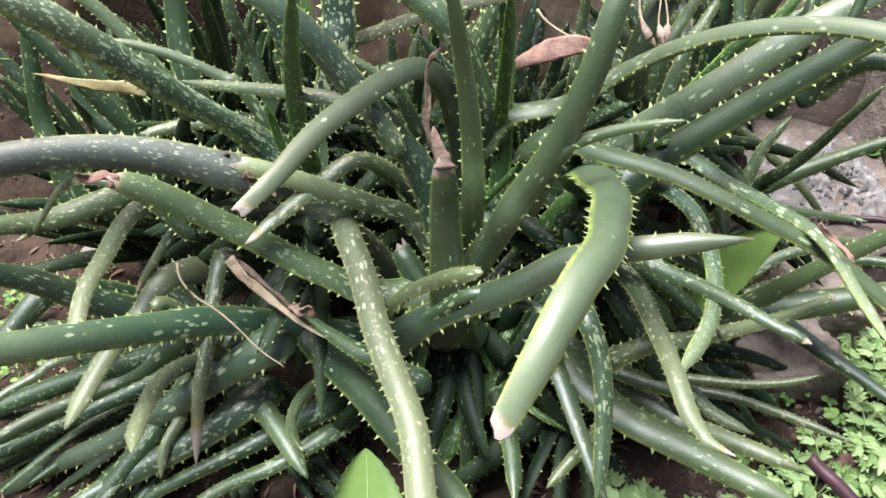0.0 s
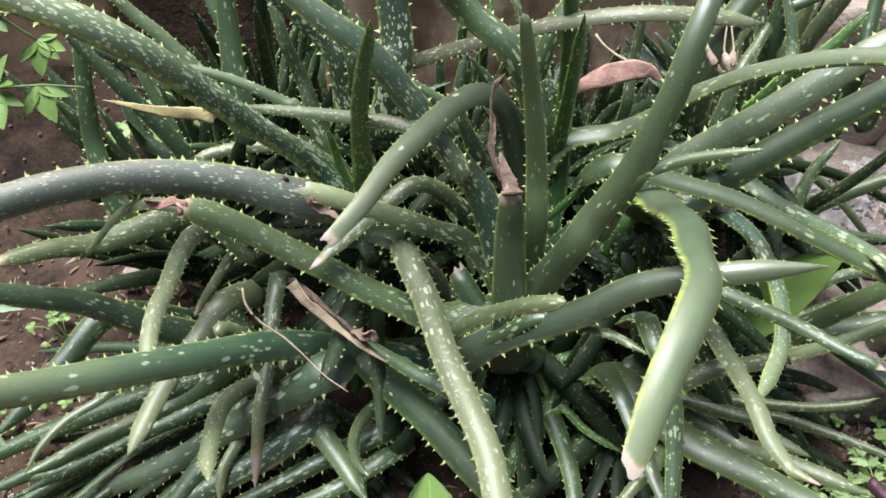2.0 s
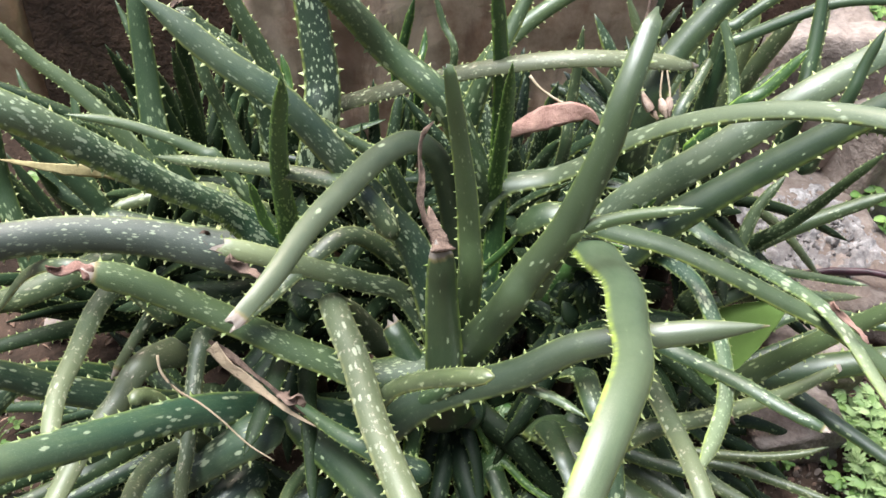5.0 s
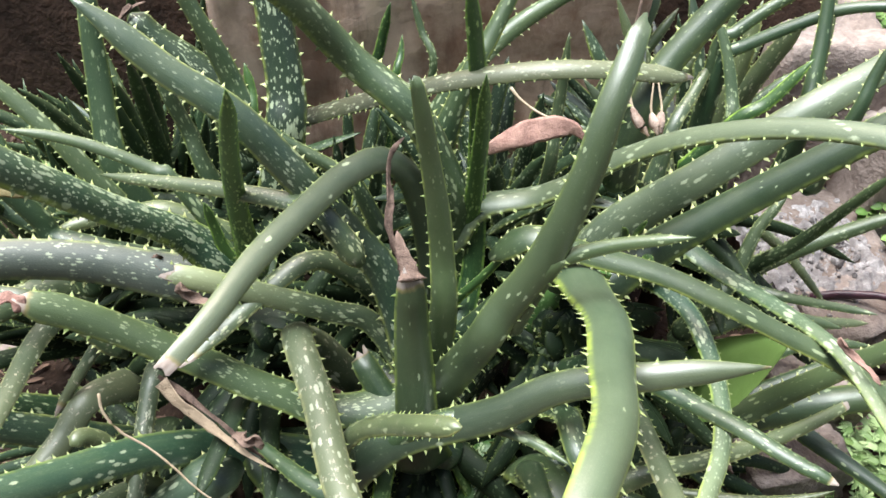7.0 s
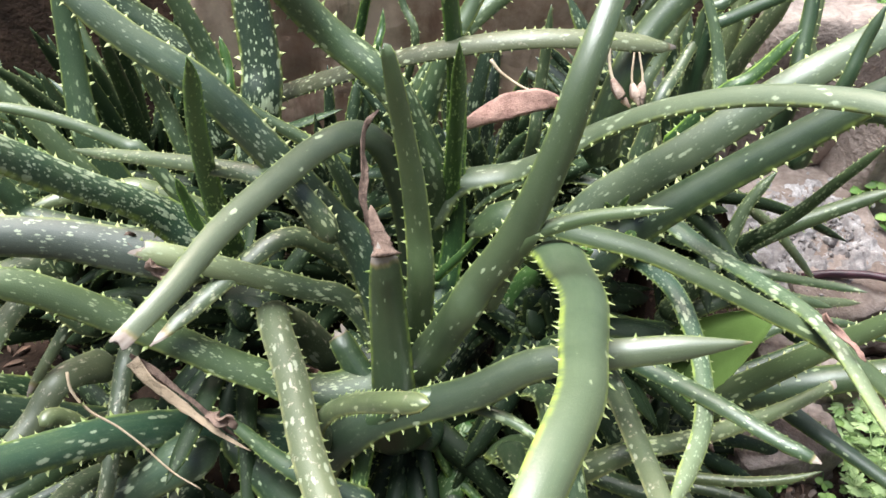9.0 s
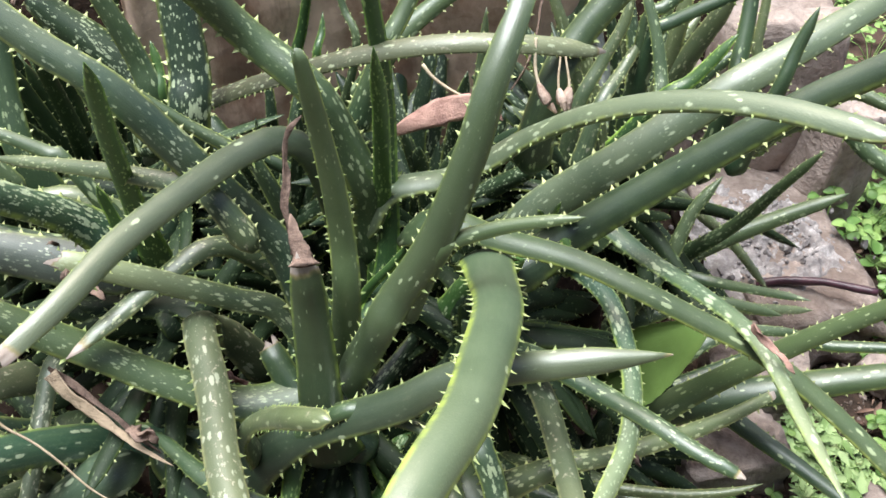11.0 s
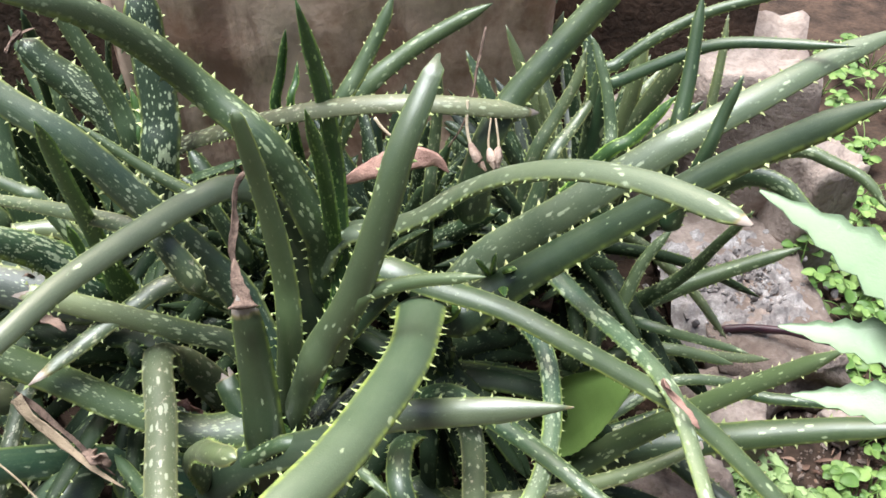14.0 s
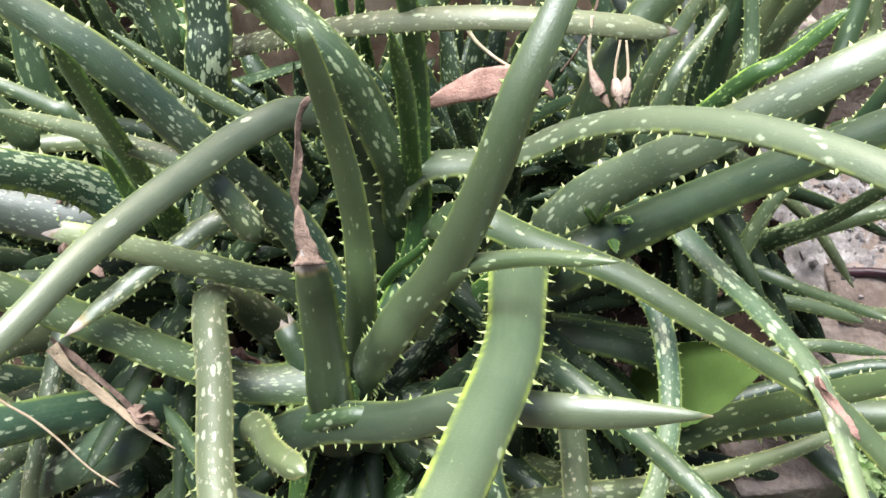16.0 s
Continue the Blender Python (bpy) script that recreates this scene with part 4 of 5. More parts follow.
leaf(lowleft, 0.031, (-0.399, 0.642, 0.055), (-0.453, 0.607, 0.056), (-0.497, 0.577, 0.060), (-0.528, 0.551, 0.061), (-0.558, 0.529, 0.066))
leaf(lowleft, 0.039, (-0.435, 0.705, 0.150), (-0.464, 0.660, 0.195), (-0.496, 0.608, 0.181), (-0.525, 0.565, 0.166), (-0.552, 0.526, 0.156))
leaf(lowleft, 0.040, (-0.199, 0.591, 0.183), (-0.234, 0.585, 0.159), (-0.322, 0.570, 0.097), (-0.400, 0.557, 0.044), (-0.484, 0.545, 0.007), (-0.549, 0.524, -0.021), (-0.577, 0.511, -0.036), tone='blue')
leaf(lowleft, 0.038, (-0.236, 0.571, 0.096), (-0.281, 0.544, 0.077), (-0.352, 0.514, 0.054), (-0.411, 0.479, 0.044), (-0.450, 0.453, 0.035), tone='blue')
leaf(lowleft, 0.025, (-0.150, 0.567, 0.090), (-0.211, 0.551, 0.061), (-0.267, 0.519, 0.057), (-0.332, 0.495, 0.035), (-0.384, 0.468, 0.012))
leaf(lowleft, 0.025, (-0.136, 0.547, 0.074), (-0.192, 0.513, 0.064), (-0.250, 0.492, 0.051), (-0.299, 0.465, 0.037))
leaf(lowleft, 0.020, (-0.302, 0.579, 0.108), (-0.307, 0.557, 0.094), (-0.321, 0.527, 0.081), (-0.323, 0.494, 0.062), tone='old')
leaf(lowleft, 0.030, (-0.506, 0.862, 0.249), (-0.517, 0.887, 0.286), (-0.517, 0.906, 0.334), (-0.514, 0.934, 0.399), (-0.510, 0.955, 0.456), tone='dark')

leaf(lowright, 0.025, (0.188, 0.674, 0.243), (0.194, 0.655, 0.249), (0.206, 0.606, 0.265), (0.205, 0.510, 0.306), (0.203, 0.444, 0.333), (0.207, 0.404, 0.331), (0.220, 0.379, 0.326), (0.237, 0.363, 0.329), tone='scurfy', dry=0.05, taper=0.65)
leaf(lowright, 0.021, (0.244, 0.749, 0.288), (0.273, 0.697, 0.301), (0.280, 0.642, 0.304), (0.275, 0.582, 0.307), (0.258, 0.526, 0.313), (0.231, 0.479, 0.322), (0.203, 0.439, 0.335), tone='streaked', taper=0.7)
leaf(lowright, 0.024, (0.186, 0.638, 0.288), (0.235, 0.591, 0.303), (0.276, 0.540, 0.321), (0.304, 0.508, 0.326), (0.336, 0.481, 0.327), tip='blunt', dry=0.04)
leaf(lowright, 0.016, (0.247, 0.605, 0.112), (0.288, 0.595, 0.118), (0.350, 0.578, 0.131), (0.396, 0.570, 0.146), (0.426, 0.569, 0.161), tone='old')
leaf(lowright, 0.017, (0.274, 0.618, 0.088), (0.300, 0.604, 0.086), (0.349, 0.586, 0.092), (0.406, 0.555, 0.097), (0.467, 0.515, 0.103), tone='old')
leaf(lowright, 0.027, (0.271, 0.614, 0.104), (0.295, 0.594, 0.098), (0.318, 0.568, 0.088), (0.361, 0.539, 0.086), tone='old')
leaf(lowright, 0.022, (0.216, 0.551, 0.238), (0.260, 0.561, 0.234), (0.304, 0.572, 0.234), (0.372, 0.595, 0.232), (0.433, 0.620, 0.237), tone='old', tip='cut', dry=0.04)
leaf(lowright, 0.046, (0.137, 0.579, 0.173), (0.159, 0.549, 0.171), (0.191, 0.511, 0.168), (0.243, 0.471, 0.172), (0.293, 0.439, 0.170), (0.349, 0.401, 0.173), tone='sparse')
leaf(lowright, 0.027, (0.141, 0.585, 0.280), (0.141, 0.541, 0.295), (0.152, 0.513, 0.277), (0.156, 0.477, 0.252), (0.152, 0.433, 0.222), (0.145, 0.391, 0.196))
leaf(lowright, 0.024, (0.122, 0.552, 0.198), (0.129, 0.525, 0.195), (0.138, 0.488, 0.187), (0.149, 0.447, 0.178), (0.161, 0.405, 0.171), tone='old')
leaf(lowright, 0.028, (0.143, 0.622, 0.160), (0.181, 0.597, 0.149), (0.221, 0.568, 0.153), (0.281, 0.535, 0.165))
leaf(lowright, 0.030, (0.258, 0.535, 0.126), (0.289, 0.511, 0.136), (0.327, 0.482, 0.148), (0.374, 0.453, 0.152), tone='old')
leaf(lowright, 0.020, (0.150, 0.481, 0.154), (0.135, 0.470, 0.145), (0.107, 0.441, 0.138), tone='old')

husk(centre, HUSK, 'brown withered leaf tip', 0.0097, (-0.007, 0.687, 0.380), (-0.015, 0.706, 0.396), (-0.017, 0.729, 0.417), (-0.018, 0.746, 0.433), (-0.014, 0.761, 0.448), (-0.002, 0.772, 0.456))
husk(centre, WITHER, 'brown withered leaf tip', 0.0142, (-0.232, 0.639, 0.277), (-0.217, 0.627, 0.264), (-0.192, 0.612, 0.246), (-0.164, 0.596, 0.229), (-0.145, 0.587, 0.219), (-0.128, 0.581, 0.211), wave=0.45, fade=0.8)
husk(centre, HUSK, 'dark rolled edge of the withered tip', 0.0075, (-0.236, 0.646, 0.277), (-0.212, 0.632, 0.266), (-0.186, 0.616, 0.249), (-0.158, 0.600, 0.230), (-0.140, 0.592, 0.216), wave=0.7, fade=0.5)
husk(centre, PINK_HUSK, 'shrivelled pinkish leaf tip', 0.0148, (-0.324, 0.641, 0.380), (-0.337, 0.643, 0.387), (-0.349, 0.639, 0.389), (-0.363, 0.640, 0.396))
husk(centre, HUSK, 'torn brown leaf skin', 0.0151, (-0.208, 0.685, 0.361), (-0.194, 0.676, 0.349), (-0.176, 0.669, 0.339))
husk(left, HUSK, 'torn brown leaf skin', 0.0191, (-0.252, 0.761, 0.324), (-0.247, 0.751, 0.311), (-0.233, 0.745, 0.301))
husk(right, PINK_HUSK, 'dry torn scar', 0.0084, (0.364, 0.592, 0.375), (0.372, 0.578, 0.368), (0.390, 0.554, 0.357))
husk(left, YELLOWED, 'yellow dry leaf tip', 0.0190, (-0.301, 0.720, 0.440), (-0.353, 0.711, 0.452), (-0.402, 0.703, 0.470), wave=0.26, fade=0.92)
husk(lowright, HUSK, 'withered brown scrap', 0.0066, (0.263, 0.527, 0.299), (0.267, 0.519, 0.295), (0.270, 0.515, 0.292))
husk(centre, PINK_HUSK, 'withered brown scrap', 0.0110, (-0.100, 0.673, 0.222), (-0.091, 0.674, 0.220), (-0.076, 0.671, 0.214), (-0.070, 0.667, 0.209))
husk(centre, HUSK, 'torn brown leaf skin', 0.0150, (-0.167, 0.607, 0.234), (-0.154, 0.597, 0.239), (-0.144, 0.596, 0.246), (-0.140, 0.590, 0.234))
husk(backleft, HUSK, 'withered brown leaf rim', 0.0069, (-0.286, 0.976, 0.482), (-0.302, 0.959, 0.463), (-0.287, 0.973, 0.477), (-0.272, 0.982, 0.482))
scrap('dryleaf', PINK_HUSK, 'fallen pinkish dry leaf caught among aloes', 'dry leaf', 0.0272, (0.075, 0.822, 0.399), (0.103, 0.829, 0.409), (0.140, 0.834, 0.419), (0.167, 0.833, 0.421), (0.182, 0.823, 0.411))
scrap('twig', STRAW, 'thin curved straw twig lying on aloe leaves', 'twig', 0.0029, (-0.276, 0.608, 0.302), (-0.273, 0.597, 0.289), (-0.259, 0.587, 0.273), (-0.237, 0.580, 0.258), (-0.215, 0.569, 0.239), (-0.194, 0.556, 0.222), (-0.169, 0.546, 0.206))
scrap('straw', STRAW, 'pale dry straw among the leaves', 'straw', 0.0039, (0.106, 0.864, 0.449), (0.117, 0.855, 0.439), (0.133, 0.846, 0.431), (0.155, 0.836, 0.425))
seed_stalk(0.0029, (0.198, 0.783, 0.524), (0.198, 0.769, 0.501), (0.205, 0.756, 0.484), (0.217, 0.744, 0.472))
seed_stalk(0.0021, (0.219, 0.775, 0.510), (0.217, 0.761, 0.493), (0.220, 0.752, 0.483), (0.223, 0.743, 0.474))
seed_stalk(0.0021, (0.223, 0.774, 0.511), (0.226, 0.760, 0.494), (0.225, 0.752, 0.483), (0.226, 0.744, 0.475))
scrap('stalk', HUSK, 'thin reddish dry stalk', 'dry stalk', 0.0033, (0.214, 0.839, 0.565), (0.208, 0.824, 0.537), (0.204, 0.811, 0.513), (0.195, 0.797, 0.489), (0.181, 0.786, 0.470))
scrap('purple_stem', WINE, 'glossy purple stem lying past the stones', 'stem', 0.0116, (0.553, 0.907, 0.079), (0.585, 0.901, 0.091), (0.632, 0.884, 0.104), (0.683, 0.856, 0.113))
scrap('purple_stem', WINE, 'thick dark purple stem on the ground', 'stem', 0.0171, (0.406, 0.497, 0.105), (0.424, 0.475, 0.100), (0.449, 0.442, 0.093), (0.466, 0.410, 0.085), (0.483, 0.379, 0.079))
scrap('dryleaf', PINK_HUSK, 'reddish brown fallen leaf on the soil', 'dry leaf', 0.0208, (0.472, 0.562, -0.001), (0.494, 0.552, 0.004), (0.522, 0.551, 0.019))
husk(centre, HUSK, 'brown withered leaf tip', 0.0250, (0.001, 0.655, 0.388), (-0.001, 0.665, 0.395), (-0.007, 0.679, 0.406), (-0.010, 0.691, 0.415), wave=0.3, fade=0.85)

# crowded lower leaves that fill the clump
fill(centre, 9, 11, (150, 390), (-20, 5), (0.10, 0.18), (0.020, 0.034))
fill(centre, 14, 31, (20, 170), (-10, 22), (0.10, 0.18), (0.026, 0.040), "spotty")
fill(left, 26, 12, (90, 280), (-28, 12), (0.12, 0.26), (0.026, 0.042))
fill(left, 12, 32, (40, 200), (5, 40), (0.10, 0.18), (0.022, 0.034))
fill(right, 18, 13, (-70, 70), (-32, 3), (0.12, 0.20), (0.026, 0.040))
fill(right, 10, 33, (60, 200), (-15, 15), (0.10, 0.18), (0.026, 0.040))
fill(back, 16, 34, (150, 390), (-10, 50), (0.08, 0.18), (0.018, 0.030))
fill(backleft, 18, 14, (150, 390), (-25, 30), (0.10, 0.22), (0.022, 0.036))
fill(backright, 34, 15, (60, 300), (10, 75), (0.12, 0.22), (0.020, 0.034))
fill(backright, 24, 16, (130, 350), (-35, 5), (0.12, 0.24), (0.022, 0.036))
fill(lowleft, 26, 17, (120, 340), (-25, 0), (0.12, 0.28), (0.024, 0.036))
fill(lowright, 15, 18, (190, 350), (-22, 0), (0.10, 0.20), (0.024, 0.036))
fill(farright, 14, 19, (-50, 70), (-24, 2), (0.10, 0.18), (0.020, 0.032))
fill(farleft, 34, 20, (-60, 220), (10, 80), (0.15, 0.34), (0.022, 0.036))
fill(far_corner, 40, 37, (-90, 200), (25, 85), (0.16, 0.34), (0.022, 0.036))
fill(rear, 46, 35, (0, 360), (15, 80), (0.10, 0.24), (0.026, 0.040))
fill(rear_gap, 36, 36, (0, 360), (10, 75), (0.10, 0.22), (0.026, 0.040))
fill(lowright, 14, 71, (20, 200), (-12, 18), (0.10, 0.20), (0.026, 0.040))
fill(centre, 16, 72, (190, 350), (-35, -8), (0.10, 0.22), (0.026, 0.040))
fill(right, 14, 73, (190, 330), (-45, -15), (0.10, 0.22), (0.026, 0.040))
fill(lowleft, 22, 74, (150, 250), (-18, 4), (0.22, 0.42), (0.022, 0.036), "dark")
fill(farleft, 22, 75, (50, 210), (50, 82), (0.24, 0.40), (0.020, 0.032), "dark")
fill(rear_gap, 26, 81, (20, 160), (45, 80), (0.17, 0.27), (0.024, 0.038), "spotty")
fill(backright, 16, 83, (115, 165), (30, 60), (0.16, 0.28), (0.020, 0.032), "blue")
fill(backright, 12, 84, (80, 150), (40, 70), (0.18, 0.30), (0.020, 0.032), "plum")
fill(mid_rear, 34, 61, (0, 360), (40, 84), (0.13, 0.22), (0.026, 0.042), "spotty")
fill(mid_right, 40, 62, (0, 360), (35, 84), (0.13, 0.24), (0.028, 0.046), "spotty")
fill(rear, 24, 63, (0, 360), (30, 70), (0.10, 0.20), (0.026, 0.040), "spotty")
fill(backright, 18, 41, (30, 150), (35, 78), (0.18, 0.30), (0.024, 0.036), "old")
fill(backright, 14, 42, (60, 200), (40, 80), (0.18, 0.30), (0.022, 0.034), "spotty")
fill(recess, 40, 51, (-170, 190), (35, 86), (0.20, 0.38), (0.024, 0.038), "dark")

# ---- weeds ----
def blade(bm, base, tip, width, up, profile, fold=0.18, saw=0.0, droop=0.1, n=8, teeth=5):
    """A thin folded leaf from base to tip, closed on both sides. profile(s): its half-width from 0 to 1."""
    base, tip, up = Vector(base), Vector(tip), Vector(up)
    axis = tip - base
    length = axis.length
    tan = axis.normalized()
    nor = (up - tan * up.dot(tan)).normalized()
    side = tan.cross(nor)
    rows = ([], [])
    for k in range(n + 1):
        s = k / n
        w = width / 2 * profile(s)
        if saw and 0 < k < n:
            w *= 1 + saw * (0.5 if k % 2 else -0.5)
        mid = base + axis * s + nor * (-droop * length * (2 * s - 1) ** 2 + droop * length)
        for e, off in enumerate((0.0, -max(0.0005, 0.012 * width))):
            rows[e].append([bm.verts.new(mid + side * (x * w) + nor * (fold * abs(x) * w + off)) for x in (-1, -0.5, 0, 0.5, 1)])
    for k in range(n):
        for i in range(4):
            t, b = rows
            bm.faces.new((t[k][i], t[k][i + 1], t[k + 1][i + 1], t[k + 1][i]))
            bm.faces.new((b[k][i + 1], b[k][i], b[k + 1][i], b[k + 1][i + 1]))
        for i, flip in ((0, 1), (4, 0)):
            q = (rows[0][k][i], rows[0][k + 1][i], rows[1][k + 1][i], rows[1][k][i])
            bm.faces.new(q if not flip else q[::-1])


def oval(s):
    return max(0.03, math.sin(math.pi * min(1, s ** 0.8)) ** 0.75)


def lance(s):
    return max(0.03, (s / 0.3) ** 0.7 if s < 0.3 else ((1 - s) / 0.7) ** 0.85)


def heart(s):
    return max(0.05, math.sqrt(max(0.0, 1 - (2 * s ** 0.8 - 1) ** 2)))


def clover_weed(x, y, seed, spread=0.05, n=9, size=0.026, height=0.05, z=None):
    """A low weed of round leaves on thin stems."""
    rng = random.Random(seed)
    z = ground_height(x, y) if z is None else z
    weed = thing("clover_weed", x, y, z, "low weed with round bright green leaves", "weed", "low weeds")
    for k in range(n):
        stems = bmesh.new()
        a, r = rng.uniform(0, 6.283), spread * math.sqrt(rng.random())
        top = Vector((r * math.cos(a), r * math.sin(a), height * rng.uniform(0.4, 1.0)))
        tube(stems, [(0, 0, -0.01), top * 0.5 + Vector((0, 0, 0.008)), top], 0.0011, 0.0008, 5)
        part("stem", stems, CLOVER, weed)
        s = size * rng.uniform(0.6, 1.15)
        out = Vector((math.cos(a), math.sin(a), rng.uniform(-0.3, 0.2)))
        bm = bmesh.new()
        up = (rng.uniform(-0.3, 0.3), rng.uniform(-0.5, 0.1), 1)
        for j in (-1, 0, 1):
            way = Matrix.Rotation(1.5 * j + rng.uniform(-0.3, 0.3), 3, 'Z') @ out
            blade(bm, top, top + way * (s * rng.uniform(0.5, 0.75)), s * rng.uniform(0.45, 0.62), up, heart, 0.14, 0.0, 0.06, 7)
        part("leaf", bm, CLOVER, weed)
    return weed


def fern_weed(x, y, seed, reach=0.07, n=6, z=None, height=0.04, lean=None, size=1.0):
    """A weed with finely divided leaves, each of paired lobes along a thin rib."""
    rng = random.Random(seed)
    z = ground_height(x, y) if z is None else z
    weed = thing("fern_weed", x, y, z, "small weed with divided feathery pale green leaves", "weed", "feathery weeds")
    for k in range(n):
        a = rng.uniform(0, 6.283) if lean is None else lean + rng.uniform(-1.2, 1.2)
        r = reach * rng.uniform(0.6, 1.1)
        out = Vector((math.cos(a), math.sin(a), 0))
        side = Vector((-out.y, out.x, 0))
        h = height * rng.uniform(0.5, 1.2)
        pts = [Vector((0, 0, -0.01)), out * r * 0.35 + Vector((0, 0, h * 0.8)), out * r * 0.7 + Vector((0, 0, h)), out * r + Vector((0, 0, h * 0.85))]
        bm = bmesh.new()
        tube(bm, pts, 0.0013, 0.0007, 5)
        line, _ = smooth_line(pts, 10)
        for j in (4, 6, 8, 10):
            p = line[j]
            s = size * 0.030 * (1.15 - 0.05 * j) * rng.uniform(0.8, 1.2)
            for d in ((side * 0.9 + out * 0.6), (-side * 0.9 + out * 0.6)) if j < 10 else (out, side * 0.7 + out * 0.8, -side * 0.7 + out * 0.8):
                d = (d + Vector((0, 0, rng.uniform(-0.3, 0.2)))).normalized()
                blade(bm, p, p + d * s, s * 0.55, (rng.uniform(-0.2, 0.2), -0.3, 1), lance, 0.12, 0.5, 0.06, 6)
                for e in (-1, 1):
                    q = p + d * s * 0.4
                    dd = (d + e * d.cross(Vector((0, 0, 1))) * 0.9).normalized()
                    blade(bm, q, q + dd * s * 0.5, s * 0.3, (0, -0.3, 1), lance, 0.1, 0.0, 0.05, 4)
        part("leaf", bm, WEED, weed)
    return weed


def broad_weed(base, tip, width, up, label, seed=1, saw=0.10, stem=()):
    """A weed's broad saw-edged leaf on its stem."""
    b = Vector(base)
    foot = Vector(stem[0]) if stem else Vector((b.x, b.y, ground_height(b.x, b.y) - 0.01))
    weed = thing("broad_leaf_weed", foot.x, foot.y, foot.z, label, "weed")
    bm = bmesh.new()
    blade(bm, b - foot, Vector(tip) - foot, width, up, oval, 0.10, saw, 0.06, 26)
    part("leaf", bm, BROAD, weed)
    bm = bmesh.new()
    mid = [Vector(q) - foot for q in stem[1:]] if stem else [(b - foot) * 0.5 + Vector((0.01, 0.01, 0))]
    tube(bm, [Vector(), *mid, b - foot], 0.003, 0.0015)
    part("stem", bm, WEED, weed)
    bm = bmesh.new()
    n = Vector(up).normalized()
    a, c = b - foot, Vector(tip) - foot
    tube(bm, [a + n * 0.001, a.lerp(c, 0.5) + n * (0.06 * (c - a).length + 0.0006), a.lerp(c, 0.95) + n * 0.002], 0.0011, 0.0004, 5)
    part("midrib", bm, WEED, weed, "pale green midrib")
    return weed


broad_weed((0.285, 0.700, 0.125), (0.362, 0.647, 0.313), 0.074, (-0.3, -0.5, 0.8), "weed with a broad bright green leaf among aloes", saw=0.03)
broad_weed((-0.082, 0.385, 0.085), (-0.084, 0.496, 0.126), 0.082, (0.45, -0.35, 0.85), "weed with a broad saw-edged pale green leaf", saw=0.07)


def tall_weed(foot, joints, leaves, label, profile=lance, saw=0.34):
    """A tall weed: a stem through its joints, and saw-edged leaves from base to tip, with a width each."""
    f = Vector(foot)
    weed = thing("tall_weed", f.x, f.y, f.z, label, "weed")
    bm = bmesh.new()
    tube(bm, [Vector(), *[Vector(q) - f for q in joints]], 0.003, 0.0012)
    part("stem", bm, WEED, weed)
    for base, tip, width in leaves:
        bm = bmesh.new()
        a, b = Vector(base) - f, Vector(tip) - f
        if profile is oval:
            b = a.lerp(b, 0.8)
        blade(bm, a, b, width, (0, -0.35, 1), profile, 0.15, saw, 0.05, 22)
        if profile is oval:
            side = (b - a).cross(Vector((0, -0.35, 1))).normalized() * (b - a).length
            for e in (-1, 1):
                q = a.lerp(b, 0.12)
                blade(bm, q, q + (b - a) * 0.45 + side * (0.55 * e), width * 0.7, (0.1 * e, -0.35, 1), oval, 0.15, saw, 0.05, 14)
        part("leaf", bm, BROAD if profile is oval else PALE, weed)
    return weed


PALE = blade_green("pale weed leaf", (0.13, 0.20, 0.12), (0.24, 0.33, 0.20), 0.45)
tall_weed((0.56, 0.24, -0.02), [(0.52, 0.27, 0.40), (0.46, 0.31, 0.66), (0.40, 0.33, 0.69)],
          [((0.400, 0.330, 0.690), (0.305, 0.411, 0.726), 0.042), ((0.405, 0.335, 0.695), (0.311, 0.371, 0.690), 0.034), ((0.40, 0.325, 0.685), (0.314, 0.349, 0.675), 0.030)],
          "tall weed with pale saw-edged leaves")
tall_weed((-0.42, 0.12, -0.02), [(-0.42, 0.16, 0.40), (-0.36, 0.22, 0.62), (-0.315, 0.245, 0.672)],
          [((-0.315, 0.245, 0.672), (-0.261, 0.213, 0.626), 0.020), ((-0.315, 0.247, 0.674), (-0.259, 0.262, 0.660), 0.014)],
          "tall weed with pale saw-edged leaves")
STEM_A, STEM_B = ((-0.535, 0.615, 0.528), (-0.447, 0.661, 0.514), (-0.402, 0.676, 0.502)), ((-0.54, 0.66, 0.60), (-0.47, 0.686, 0.575), (-0.435, 0.687, 0.545))
tall_weed((-0.74, 0.55, -0.02), [(-0.72, 0.57, 0.35), (-0.60, 0.60, 0.52), *STEM_A],
          [(STEM_A[0], (-0.512, 0.640, 0.560), 0.018), (STEM_A[0], (-0.520, 0.585, 0.505), 0.018), ((-0.470, 0.650, 0.517), (-0.445, 0.660, 0.556), 0.016),
           ((-0.470, 0.650, 0.517), (-0.455, 0.612, 0.490), 0.018), ((-0.440, 0.664, 0.513), (-0.418, 0.640, 0.478), 0.018), ((-0.49, 0.64, 0.520), (-0.485, 0.600, 0.492), 0.020)],
          "weed with paired pale green leaflets on a yellow-green stem", oval, 0.16)
tall_weed((-0.78, 0.62, -0.02), [(-0.76, 0.63, 0.40), (-0.63, 0.65, 0.60), *STEM_B],
          [(STEM_B[2], (-0.408, 0.690, 0.530), 0.015), (STEM_B[2], (-0.432, 0.665, 0.512), 0.016), (STEM_B[1], (-0.438, 0.700, 0.590), 0.014),
           (STEM_B[1], (-0.468, 0.655, 0.545), 0.020), ((-0.50, 0.675, 0.587), (-0.480, 0.700, 0.612), 0.015), ((-0.50, 0.675, 0.587), (-0.505, 0.645, 0.553), 0.018)],
          "weed with paired pale green leaflets on a yellow-green stem", oval, 0.16)


